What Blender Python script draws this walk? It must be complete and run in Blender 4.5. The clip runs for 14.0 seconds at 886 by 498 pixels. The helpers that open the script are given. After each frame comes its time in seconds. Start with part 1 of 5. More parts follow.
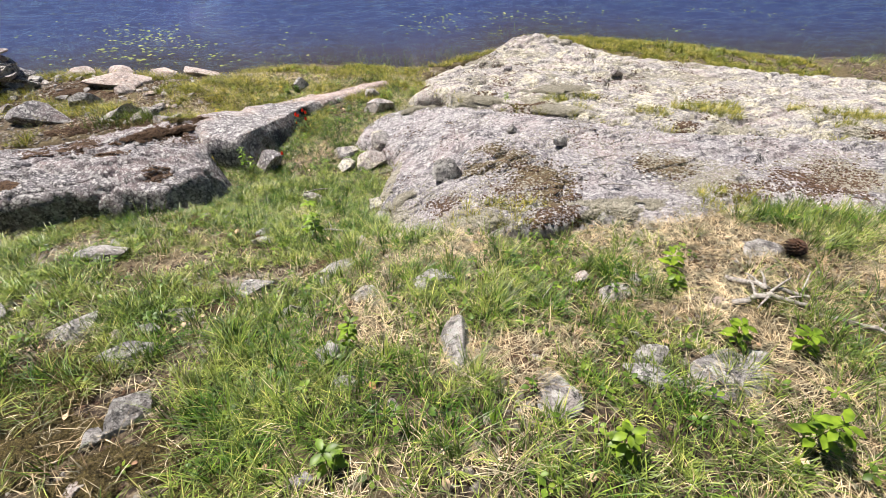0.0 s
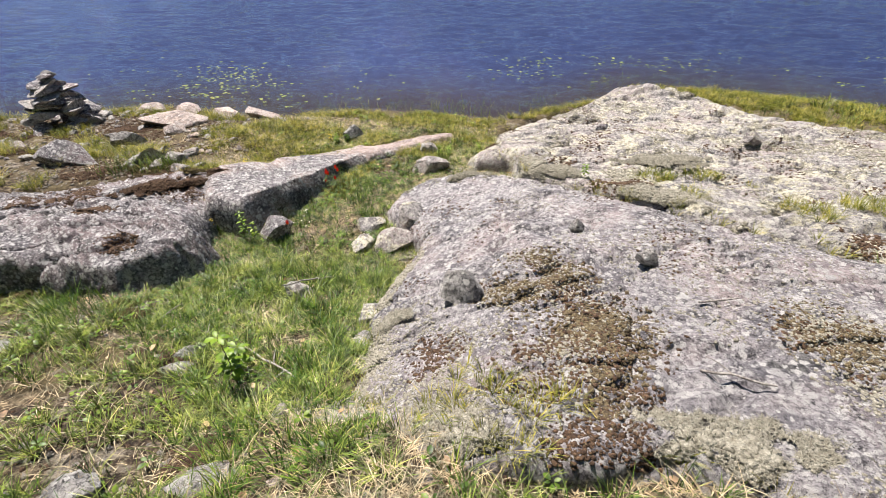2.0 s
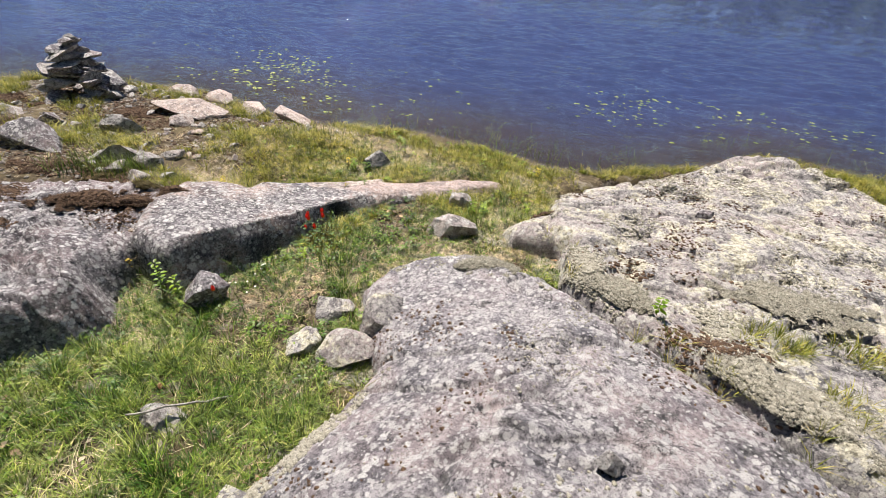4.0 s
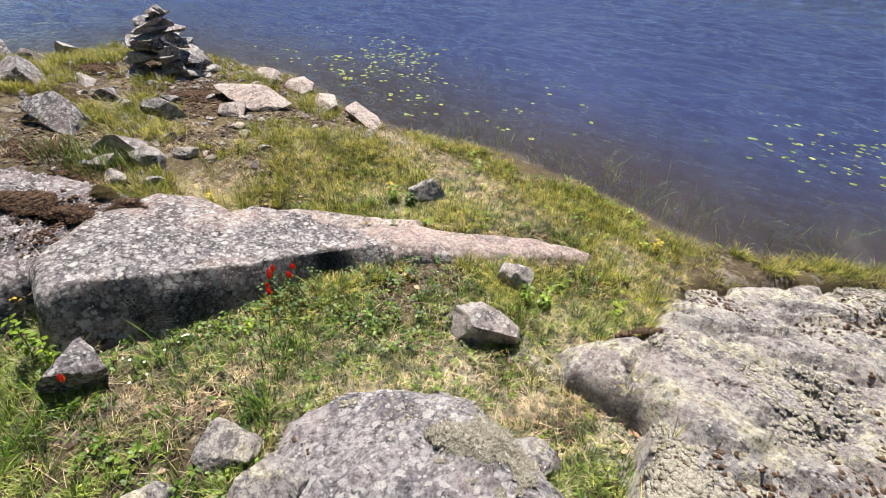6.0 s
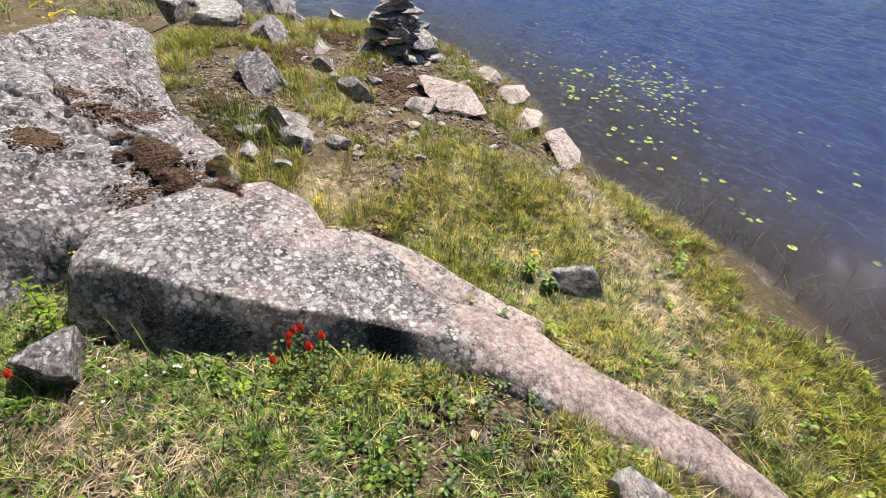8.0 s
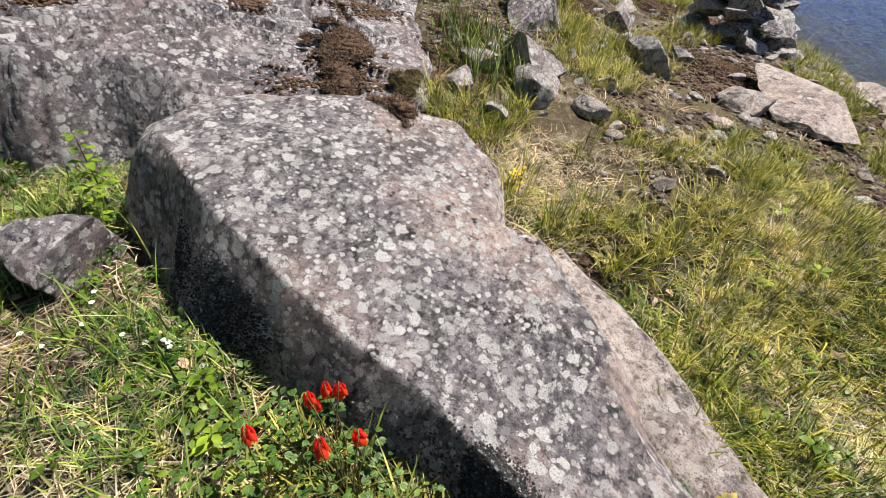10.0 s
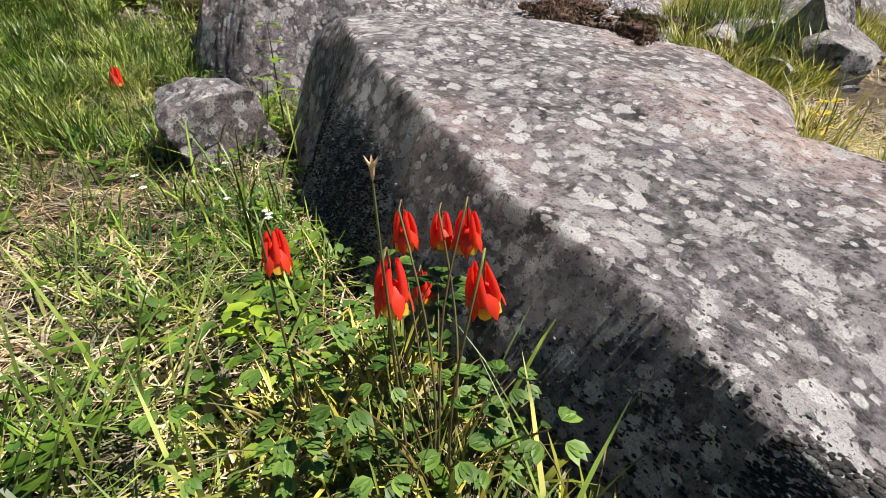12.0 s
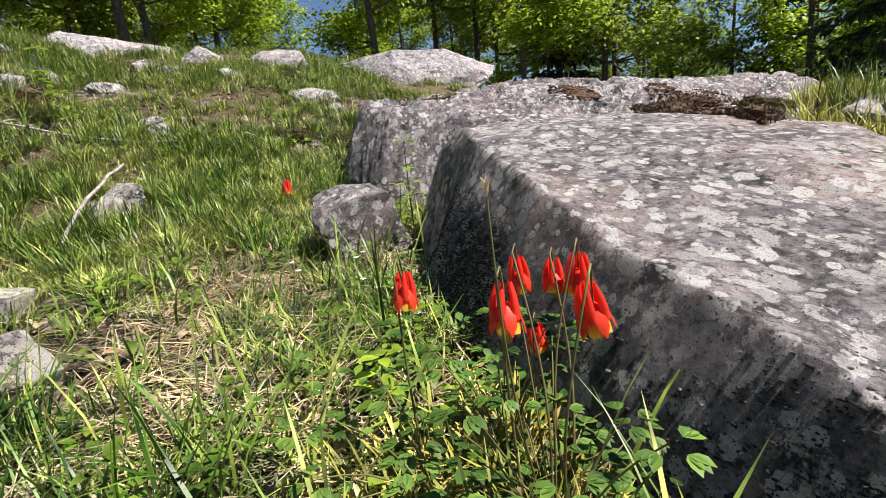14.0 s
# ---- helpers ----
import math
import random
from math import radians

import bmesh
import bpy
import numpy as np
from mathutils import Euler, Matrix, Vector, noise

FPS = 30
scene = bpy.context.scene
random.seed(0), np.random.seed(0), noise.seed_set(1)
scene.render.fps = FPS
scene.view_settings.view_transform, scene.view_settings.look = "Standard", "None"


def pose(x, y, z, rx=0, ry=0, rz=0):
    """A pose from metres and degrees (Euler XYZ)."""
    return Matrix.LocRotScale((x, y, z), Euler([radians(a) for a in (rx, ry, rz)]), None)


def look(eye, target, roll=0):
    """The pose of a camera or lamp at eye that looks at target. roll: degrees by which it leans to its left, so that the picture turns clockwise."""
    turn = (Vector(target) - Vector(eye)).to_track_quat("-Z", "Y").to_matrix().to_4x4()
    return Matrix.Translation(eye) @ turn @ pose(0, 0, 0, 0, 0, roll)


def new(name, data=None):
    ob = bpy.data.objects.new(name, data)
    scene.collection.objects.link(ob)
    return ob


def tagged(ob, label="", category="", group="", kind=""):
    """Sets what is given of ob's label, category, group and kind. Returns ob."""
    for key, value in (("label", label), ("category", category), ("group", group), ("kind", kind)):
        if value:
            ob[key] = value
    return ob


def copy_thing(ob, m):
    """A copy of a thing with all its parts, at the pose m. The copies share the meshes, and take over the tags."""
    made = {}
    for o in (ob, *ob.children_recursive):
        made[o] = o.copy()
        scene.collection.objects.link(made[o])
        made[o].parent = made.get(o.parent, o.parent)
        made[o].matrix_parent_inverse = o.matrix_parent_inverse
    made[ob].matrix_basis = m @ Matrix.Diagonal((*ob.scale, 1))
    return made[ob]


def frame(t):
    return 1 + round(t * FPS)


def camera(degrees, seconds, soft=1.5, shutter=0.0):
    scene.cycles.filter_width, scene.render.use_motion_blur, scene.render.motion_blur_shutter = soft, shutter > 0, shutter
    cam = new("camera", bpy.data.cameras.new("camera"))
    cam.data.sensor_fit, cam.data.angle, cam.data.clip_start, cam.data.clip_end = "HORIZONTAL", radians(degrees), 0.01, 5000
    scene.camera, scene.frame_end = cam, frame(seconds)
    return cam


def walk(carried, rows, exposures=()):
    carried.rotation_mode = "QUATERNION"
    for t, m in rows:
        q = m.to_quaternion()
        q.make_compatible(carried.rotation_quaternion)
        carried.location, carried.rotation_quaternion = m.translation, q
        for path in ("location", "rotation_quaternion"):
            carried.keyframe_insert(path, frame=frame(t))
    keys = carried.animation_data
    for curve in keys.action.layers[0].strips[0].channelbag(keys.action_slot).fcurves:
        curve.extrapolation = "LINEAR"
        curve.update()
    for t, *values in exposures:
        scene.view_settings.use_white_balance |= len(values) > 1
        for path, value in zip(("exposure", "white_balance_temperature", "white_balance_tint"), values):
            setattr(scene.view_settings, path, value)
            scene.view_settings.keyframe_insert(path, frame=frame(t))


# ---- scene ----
cam = camera(86.9, 14.0, soft=0.8)
METRES, EYE, TILT, LEAN, TURN = 8.0, 2.879, -41.0, -1.0, 0.0
ROWS = [
    (0.0, 0.0, 0.0, 0.0, 0.0, 0.0, 0.0),
    (0.5, 0.0137, 0.0285, 0.0205, 3.88, -0.47, -1.02),
    (1.0, 0.0317, 0.0701, 0.0382, 6.35, 1.92, -1.92),
    (1.5, 0.0508, 0.1165, 0.0553, 9.04, 3.88, -4.12),
    (2.0, 0.0579, 0.1639, 0.0882, 11.7, 3.43, -6.94),
    (2.5, 0.0612, 0.1942, 0.11, 12.25, 2.92, -10.55),
    (3.0, 0.063, 0.2466, 0.1349, 14.15, 2.39, -14.52),
    (3.5, 0.0653, 0.2904, 0.1684, 16.76, 2.93, -17.1),
    (6.0, 0.0299, 0.5113, 0.2991, 37.78, -5.56, -29.33),
    (6.5, 0.0205, 0.5486, 0.3246, 44.38, -8.0, -33.34),
    (7.0, -0.006, 0.5907, 0.3428, 51.72, -11.56, -37.8),
    (7.5, -0.0252, 0.6066, 0.3569, 62.87, -19.24, -40.84),
    (10.0, -0.1712, 0.6757, 0.3062, 123.02, -60.56, -41.92),
    (10.5, -0.1816, 0.6859, 0.2873, 133.12, -68.12, -37.65),
    (11.0, -0.1878, 0.6971, 0.2593, 139.73, -69.44, -33.64),
    (11.5, -0.1914, 0.7138, 0.2477, 144.06, -66.03, -30.17),
    (12.0, -0.1895, 0.7199, 0.2448, 147.26, -61.84, -27.47),
    (12.5, -0.186, 0.7224, 0.2441, 150.53, -60.11, -23.87),
    (13.0, -0.1855, 0.7248, 0.2454, 152.68, -57.55, -19.75),
    (13.5, -0.1857, 0.7267, 0.245, 154.2, -54.48, -16.75),
    (14.0, -0.1854, 0.7284, 0.245, 155.66, -51.5, -15.24),
]
walk(cam, [(t, pose(0, 0, EYE, TILT, LEAN, TURN) @ pose(METRES * x, METRES * y, METRES * z, 90 + pitch, roll, yaw)) for t, x, y, z, yaw, pitch, roll in ROWS],
     exposures=[(0.0, 0.92), (3.5, 0.9), (7.5, 0.95), (10.0, 0.9), (11.5, 0.95), (12.5, 1.05), (13.0, 1.12), (14.0, 1.1)])

# ---- light ----
SUN_WAY = Vector((-0.54, 0.4, 1.25)).normalized()
world = bpy.data.worlds.new("sky")
scene.world = world
world.use_nodes = True
wn = world.node_tree
sky = wn.nodes.new("ShaderNodeTexSky")
sky.sky_type, sky.sun_disc = "NISHITA", False
sky.sun_elevation = math.asin(SUN_WAY.z)
sky.sun_rotation = math.atan2(SUN_WAY.x, SUN_WAY.y)
sky.altitude = 2000
sky.air_density, sky.dust_density, sky.ozone_density = 0.85, 0.0, 4.0
wn.links.new(sky.outputs[0], wn.nodes["Background"].inputs[0])
wn.nodes["Background"].inputs[1].default_value = 0.05
sun = new("sun", bpy.data.lights.new("sun", "SUN"))
sun.data.energy, sun.data.angle, sun.data.color = 5.0, radians(0.5), (1.0, 0.925, 0.85)
sun.matrix_world = look((0, 0, 0), -SUN_WAY)


# ---- noise on arrays ----
def hash2(ix, iy, seed):
    h = np.sin(ix * 127.1 + iy * 311.7 + seed * 74.7) * 43758.5453
    return h - np.floor(h)


def vnoise(x, y, seed=0):
    ix, iy = np.floor(x), np.floor(y)
    fx, fy = x - ix, y - iy
    fx, fy = fx * fx * (3 - 2 * fx), fy * fy * (3 - 2 * fy)
    a, b = hash2(ix, iy, seed), hash2(ix + 1, iy, seed)
    c, d = hash2(ix, iy + 1, seed), hash2(ix + 1, iy + 1, seed)
    return (a + (b - a) * fx) * (1 - fy) + (c + (d - c) * fx) * fy


def fbm(x, y, size, seed=0, octaves=4):
    """About -0.5 to 0.5; size: metres of the largest lumps."""
    out, amp, total = 0.0, 1.0, 0.0
    for k in range(octaves):
        f = 2.0 ** k / size
        ca, sa = math.cos(k * 0.9 + 0.3), math.sin(k * 0.9 + 0.3)
        out = out + amp * (vnoise((x * ca - y * sa) * f + 31.7 * k, (x * sa + y * ca) * f - 17.3 * k, seed + k) - 0.5)
        total += amp
        amp *= 0.5
    return out / total


def smooth(a, b, v):
    t = np.clip((v - a) / (b - a), 0, 1)
    return t * t * (3 - 2 * t)


def inside_distance(x, y, outline):
    """Distance to a closed outline, positive inside it."""
    x, y = np.asarray(x, float), np.asarray(y, float)
    best, odd = np.full(x.shape, 1e9), np.zeros(x.shape, bool)
    for (x0, y0), (x1, y1) in zip(outline, outline[1:] + outline[:1]):
        dx, dy = x1 - x0, y1 - y0
        t = np.clip(((x - x0) * dx + (y - y0) * dy) / (dx * dx + dy * dy), 0, 1)
        best = np.minimum(best, np.hypot(x - x0 - t * dx, y - y0 - t * dy))
        if dy:
            odd ^= ((y0 > y) != (y1 > y)) & (x < (y - y0) / dy * dx + x0)
    return np.where(odd, best, -best)


# ---- the lie of the land ----
SHORE = [(-60, 4), (-11, 5.2), (-8.6, 6.2), (-6.8, 7.2), (-5.5, 7.6), (-4.3, 7.45), (-3.4, 7.55), (-2.3, 8.0), (-0.4, 8.0),
         (0.05, 8.25), (0.75, 8.75), (1.65, 9.7), (2.4, 9.85), (4.6, 9.5), (6.4, 8.8), (9, 8.9), (14, 9.5), (40, 16), (90, 12)]
LEFT_SHORE = [(-40, -60), (-8, -16), (-1, -12.5), (2.5, -9.6), (4.5, -8.7), (6.5, -8.4), (20, -8.0)]


def inland(x, y):
    d1 = np.interp(x, *zip(*SHORE)) - y
    d2 = x - np.interp(y, *zip(*LEFT_SHORE))
    return np.minimum(d1, d2 * 0.9) + 0.14 * fbm(x, y, 0.9, 5, 3)


def ground_z(x, y):
    x, y = np.asarray(x, float), np.asarray(y, float)
    d = inland(x, y)
    z = np.interp(d, [-80, -25, -6, -2, -0.8, 0, 0.5, 1.6, 3, 3.9, 4.6, 5.1, 5.7, 6.6, 8.0, 12, 30, 120],
                  [-6, -4, -2.2, -0.9, -0.3, 0.0, 0.06, 0.1, 0.14, 0.19, 0.36, 0.55, 0.74, 0.99, 1.36, 1.8, 2.6, 6.0])
    z = z + 0.18 * smooth(-0.9, -0.35, x) * smooth(0.8, 0.1, x) * smooth(3.0, 2.2, y) * smooth(-1.5, 0.8, y)
    plateau = smooth(-2.4, -3.4, x) * smooth(-7.9, -6.5, x)
    z = np.where(plateau > 0, z + plateau * smooth(0, 1.2, d) * 0.13 * smooth(2.6, 3.8, y), z)
    z = z + 0.13 * np.exp(-((x + 3.8) ** 2 + (y - 4.95) ** 2) / 0.6)
    shelf = np.interp(y, [4.0, 4.7, 5.05, 5.35, 5.6, 6.0], [0.47, 0.45, 0.4, 0.3, 0.21, 0.0])
    z = z + np.maximum(0, shelf - z) * smooth(-2.3, -2.5, x) * smooth(-8.0, -6.0, x) * smooth(3.3, 4.0, y) * smooth(5.95, 5.6, y)
    rough = smooth(-0.3, 0.4, d)
    z = z + rough * (0.05 * fbm(x, y, 1.3, 11, 4) + 0.035 * fbm(x, y, 0.22, 21, 3))
    far = smooth(14, 40, np.hypot(x, y - 4))
    z = z + far * smooth(0, 10, d) * 1.2 * fbm(x, y, 22.0, 3, 3)
    for outline, top in ((NEAR_SLAB, near_slab_top), (FAR_SLAB, far_slab_top), (LONG_BOULDER, long_boulder_top), (BACK_BOULDER, back_boulder_top)):
        within = smooth(-0.02, 0.14, inside_distance(x, y, outline))
        z = np.where(within > 0, np.minimum(z, (top(x, y) - 0.16) * within + z * (1 - within)), z)
    return z


def near_slab_top(x, y):
    return 0.98 - 0.175 * (y - 2.86) + 0.06 * (x - 0.3) - np.interp(y, [3.0, 4.3, 5.4], [0.43, 0.38, 0.11]) * np.maximum(0, 0.35 - x)


def far_slab_top(x, y):
    return 0.2 + 0.185 * (7.3 - y) * smooth(9.4, 6.9, y) + 0.03 * (x - 0.5) - 0.13 * np.maximum(0, 0.4 - x) - 0.07 * smooth(7, 9, y)


def long_boulder_top(x, y):
    return np.interp(y, [4.2, 4.8, 5.5, 6.2, 6.6, 7.2], [0.47, 0.455, 0.325, 0.19, 0.14, 0.11]) + 0.03 * smooth(-1.9, -2.4, x) - 0.0


def back_boulder_top(x, y):
    return 0.5 - 0.03 * smooth(-3.0, -2.65, x) * smooth(4.2, 4.5, y) + 0.15 * smooth(4.5, 3.5, y) - 0.04 * smooth(-2.6, -4.5, x) + 0.06 * smooth(-2.3, -3.2, x) * smooth(4.4, 3.6, y)


NEAR_SLAB = [(-0.9, 5.25), (-0.98, 5.0), (-0.8, 4.75), (-0.48, 4.4), (-0.5, 3.9), (-0.55, 3.5), (-0.38, 3.0), (-0.35, 2.6), (0.3, 2.25), (1.0, 2.4),
             (1.5, 2.25), (2.2, 2.3), (3.5, 2.2), (5.2, 2.6), (5.0, 3.4), (3.4, 3.7), (2.3, 4.05), (1.35, 4.65), (0.62, 5.12), (0.05, 5.5), (-0.5, 5.62)]
FAR_SLAB = [(-0.28, 7.35), (-0.2, 6.7), (-0.43, 6.22), (-0.3, 6.08), (0.1, 6.15), (0.2, 5.8), (0.22, 5.55), (0.7, 5.18), (1.42, 4.7), (2.4, 4.1), (3.5, 3.75),
            (5.2, 3.5), (7.0, 4.2), (6.2, 6.2), (4.4, 7.7), (3.1, 8.5), (2.45, 9.2), (1.8, 9.55), (1.25, 9.2), (0.9, 8.7), (0.15, 7.95)]
LONG_BOULDER = [(-2.07, 4.4), (-1.88, 4.8), (-1.8, 5.1), (-1.76, 5.33), (-1.73, 5.53), (-1.66, 5.78), (-1.58, 6.1), (-1.3, 6.45), (-1.0, 6.8), (-0.76, 7.02),
                (-0.8, 7.15), (-1.2, 6.95), (-1.75, 6.45), (-2.02, 6.05), (-2.22, 5.82), (-2.45, 5.6), (-2.44, 5.45), (-2.7, 5.36), (-2.85, 5.15), (-2.72, 4.75), (-2.44, 4.45)]
BACK_BOULDER = [(-3.7, 2.95), (-3.25, 3.05), (-3.0, 3.2), (-2.66, 3.18), (-2.3, 3.25), (-2.1, 3.5), (-2.03, 3.75), (-2.08, 3.98), (-2.28, 4.1), (-2.4, 4.36), (-2.5, 4.55), (-2.62, 4.75),
                (-2.72, 5.02), (-3.3, 4.85), (-3.8, 4.5), (-4.5, 4.2), (-5.4, 3.9), (-5.6, 3.2), (-4.6, 2.8)]


# ---- materials ----
def material(name):
    m = bpy.data.materials.new(name)
    m.use_nodes = True
    return m, m.node_tree, m.node_tree.nodes["Principled BSDF"]


def node(nt, kind, **values):
    n = nt.nodes.new(kind)
    for key, value in values.items():
        n.inputs[key.replace("_", " ")].default_value = value
    return n


def noise_tex(nt, scale, detail=6.0, rough=0.6, vector=None):
    n = node(nt, "ShaderNodeTexNoise", Scale=scale, Detail=detail, Roughness=rough)
    nt.links.new(vector or coords(nt), n.inputs["Vector"])
    return n.outputs["Fac"]


def coords(nt):
    for n in nt.nodes:
        if n.bl_idname == "ShaderNodeNewGeometry":
            return n.outputs["Position"]
    return nt.nodes.new("ShaderNodeNewGeometry").outputs["Position"]


def ramp(nt, fac, stops):
    n = nt.nodes.new("ShaderNodeValToRGB")
    while len(n.color_ramp.elements) < len(stops):
        n.color_ramp.elements.new(0.5)
    for e, (p, c) in zip(n.color_ramp.elements, stops):
        e.position, e.color = p, (*c, 1) if len(c) == 3 else c
    nt.links.new(fac, n.inputs["Fac"])
    return n.outputs["Color"]


def mix(nt, fac, a, b):
    n = nt.nodes.new("ShaderNodeMix")
    n.data_type = "RGBA"
    for socket, value in ((n.inputs[0], fac), (n.inputs[6], a), (n.inputs[7], b)):
        if isinstance(value, (tuple, float, int)):
            socket.default_value = (*value, 1) if isinstance(value, tuple) else value
        else:
            nt.links.new(value, socket)
    return n.outputs[2]


def step(nt, fac, lo, hi):
    return ramp(nt, fac, [(lo, (0, 0, 0)), (hi, (1, 1, 1))])


def bump(nt, bsdf, height, strength=0.5, distance=0.01, after=None):
    n = node(nt, "ShaderNodeBump", Strength=strength, Distance=distance)
    nt.links.new(height, n.inputs["Height"])
    if after:
        nt.links.new(after, n.inputs["Normal"])
    nt.links.new(n.outputs[0], bsdf.inputs["Normal"])
    return n.outputs[0]


def math_node(nt, operation, a, b):
    n = nt.nodes.new("ShaderNodeMath")
    n.operation = operation
    for socket, value in zip(n.inputs, (a, b)):
        if isinstance(value, (float, int)):
            socket.default_value = value
        else:
            nt.links.new(value, socket)
    return n.outputs[0]


def multiply(nt, a, b):
    n = nt.nodes.new("ShaderNodeMix")
    n.data_type, n.blend_type = "RGBA", "MULTIPLY"
    n.inputs[0].default_value = 1.0
    nt.links.new(a, n.inputs[6])
    nt.links.new(b, n.inputs[7])
    return n.outputs[2]


def spots_mask(nt, scale, share, reach, warp_amount):
    """Ragged blotches in the chosen cells of a warped Voronoi pattern: a mask and a random value for each blotch."""
    vor = node(nt, "ShaderNodeTexVoronoi", Scale=scale, Randomness=1.0)
    warp = nt.nodes.new("ShaderNodeVectorMath")
    warp.operation = "MULTIPLY_ADD"
    wob = node(nt, "ShaderNodeTexNoise", Scale=scale * 1.4, Detail=4.0, Roughness=0.65)
    nt.links.new(coords(nt), wob.inputs["Vector"])
    nt.links.new(wob.outputs["Color"], warp.inputs[0])
    warp.inputs[1].default_value = (warp_amount,) * 3
    nt.links.new(coords(nt), warp.inputs[2])
    nt.links.new(warp.outputs[0], vor.inputs["Vector"])
    pick = nt.nodes.new("ShaderNodeSeparateColor")
    nt.links.new(vor.outputs["Color"], pick.inputs[0])
    ragged = math_node(nt, "MULTIPLY", noise_tex(nt, scale * 5.0, 4, 0.75), 0.55)
    size = math_node(nt, "MULTIPLY", pick.outputs[1], -0.22)
    edge = math_node(nt, "ADD", math_node(nt, "ADD", vor.outputs["Distance"], ragged), size)
    disc = ramp(nt, edge, [(reach + 0.14, (1, 1, 1)), (reach + 0.17, (0, 0, 0))])
    chosen = step(nt, pick.outputs[0], 0.99 - share, 1.0 - share)
    return math_node(nt, "MULTIPLY", disc, chosen), pick.outputs[2]


def rock_material(name, dark, mid, light, pink, lichen, spots=0.5, crust=0.0, black=0.0, salt=1.0, bare_from=None):
    """Grey granite gneiss: speckled grain, veins and stains, pale crust lichen in ragged spots; bare pink past bare_from along y."""
    m, nt, b = material(name)
    big = noise_tex(nt, 1.6, 5)
    fine = noise_tex(nt, 42, 8, 0.75)
    grain = noise_tex(nt, 170, 5, 0.8)
    col = ramp(nt, fine, [(0.37, dark), (0.46, mid), (0.57, light)])
    rosy = ramp(nt, fine, [(0.38, tuple(v * 0.6 for v in pink)), (0.57, tuple(min(0.78, v * 1.3) for v in pink))])
    col = mix(nt, step(nt, big, 0.47, 0.6), col, rosy)
    col = multiply(nt, col, ramp(nt, noise_tex(nt, 5.0, 7, 0.68), [(0.36, (0.42, 0.42, 0.45)), (0.5, (0.92, 0.91, 0.91)), (0.62, (1.15, 1.13, 1.1))]))
    col = mix(nt, step(nt, noise_tex(nt, 13, 9, 0.8), 0.565, 0.6), col, tuple(v * 0.45 for v in dark))
    lich = mix(nt, step(nt, grain, 0.4, 0.52), tuple(v * 0.6 for v in lichen), lichen)
    if salt:
        film = step(nt, noise_tex(nt, 16, 9, 0.78), 0.56 - 0.04 * salt, 0.585 - 0.04 * salt)
        col = mix(nt, math_node(nt, "MULTIPLY", film, 0.8), col, lich)
    if black:
        patch = step(nt, noise_tex(nt, 3.6, 10, 0.8), 0.62 - black * 0.1, 0.645 - black * 0.1)
        col = mix(nt, math_node(nt, "MULTIPLY", patch, 0.85), col, ramp(nt, fine, [(0.42, (0.012, 0.012, 0.013)), (0.6, (0.17, 0.165, 0.16))]))
    if crust:
        patch = step(nt, noise_tex(nt, 4.2, 10, 0.8), 0.57 - crust * 0.1, 0.59 - crust * 0.1)
        col = mix(nt, patch, col, ramp(nt, noise_tex(nt, 30, 6, 0.75), [(0.4, (0.16, 0.145, 0.1)), (0.48, (0.5, 0.46, 0.34)), (0.58, (0.74, 0.7, 0.56))]))
    for scale, share, reach in ((60.0, spots * 0.6, 0.42), (26.0, spots * 0.8, 0.4), (13.0, spots * 0.2, 0.3)):
        mask, tone = spots_mask(nt, scale, share, reach, 0.5 / scale)
        col = mix(nt, mask, col, mix(nt, step(nt, tone, 0.2, 0.8), lich, mix(nt, 0.45, lich, mid)))
    col = mix(nt, step(nt, grain, 0.565, 0.6), col, tuple(v * 0.3 for v in dark))
    if bare_from is not None:
        sep = nt.nodes.new("ShaderNodeSeparateXYZ")
        nt.links.new(coords(nt), sep.inputs[0])
        along = math_node(nt, "ADD", math_node(nt, "SUBTRACT", sep.outputs[1], bare_from), math_node(nt, "MULTIPLY", noise_tex(nt, 4.0, 6, 0.7), 1.2))
        side = math_node(nt, "MULTIPLY", math_node(nt, "ADD", sep.outputs[0], 1.6), -0.45)
        col = mix(nt, math_node(nt, "MULTIPLY", step(nt, math_node(nt, "ADD", along, side), 0.72, 0.9), 0.65), col, multiply(nt, rosy, ramp(nt, noise_tex(nt, 9.0, 6, 0.7), [(0.38, (0.62, 0.6, 0.6)), (0.56, (1.25, 1.18, 1.12))])))
    nt.links.new(col, b.inputs["Base Color"])
    b.inputs["Roughness"].default_value = 0.82
    first = bump(nt, b, fine, 1.0, 0.022)
    bump(nt, b, grain, 0.9, 0.005, first)
    return m


ROCK_LICHEN = rock_material("lichened_granite", (0.04, 0.038, 0.043), (0.15, 0.14, 0.15), (0.32, 0.295, 0.31), (0.25, 0.2, 0.205), (0.68, 0.66, 0.65), 0.62, 0.0, 0.5, 0.1)
ROCK_TAIL = rock_material("lichened_granite_bare_at_the_foot", (0.04, 0.037, 0.042), (0.15, 0.138, 0.147), (0.33, 0.305, 0.32), (0.42, 0.33, 0.3), (0.72, 0.7, 0.68), 0.66, 0.0, 0.52, 0.1, 5.95)
ROCK_SLAB = rock_material("slab_granite", (0.075, 0.07, 0.078), (0.23, 0.215, 0.23), (0.43, 0.405, 0.42), (0.34, 0.29, 0.295), (0.66, 0.635, 0.62), 0.5, 0.0, 0.4, 0.3)
ROCK_CRUST = rock_material("crusted_granite", (0.075, 0.07, 0.072), (0.25, 0.235, 0.235), (0.45, 0.42, 0.41), (0.37, 0.32, 0.31), (0.66, 0.63, 0.57), 0.45, 0.5, 0.45, 0.3)
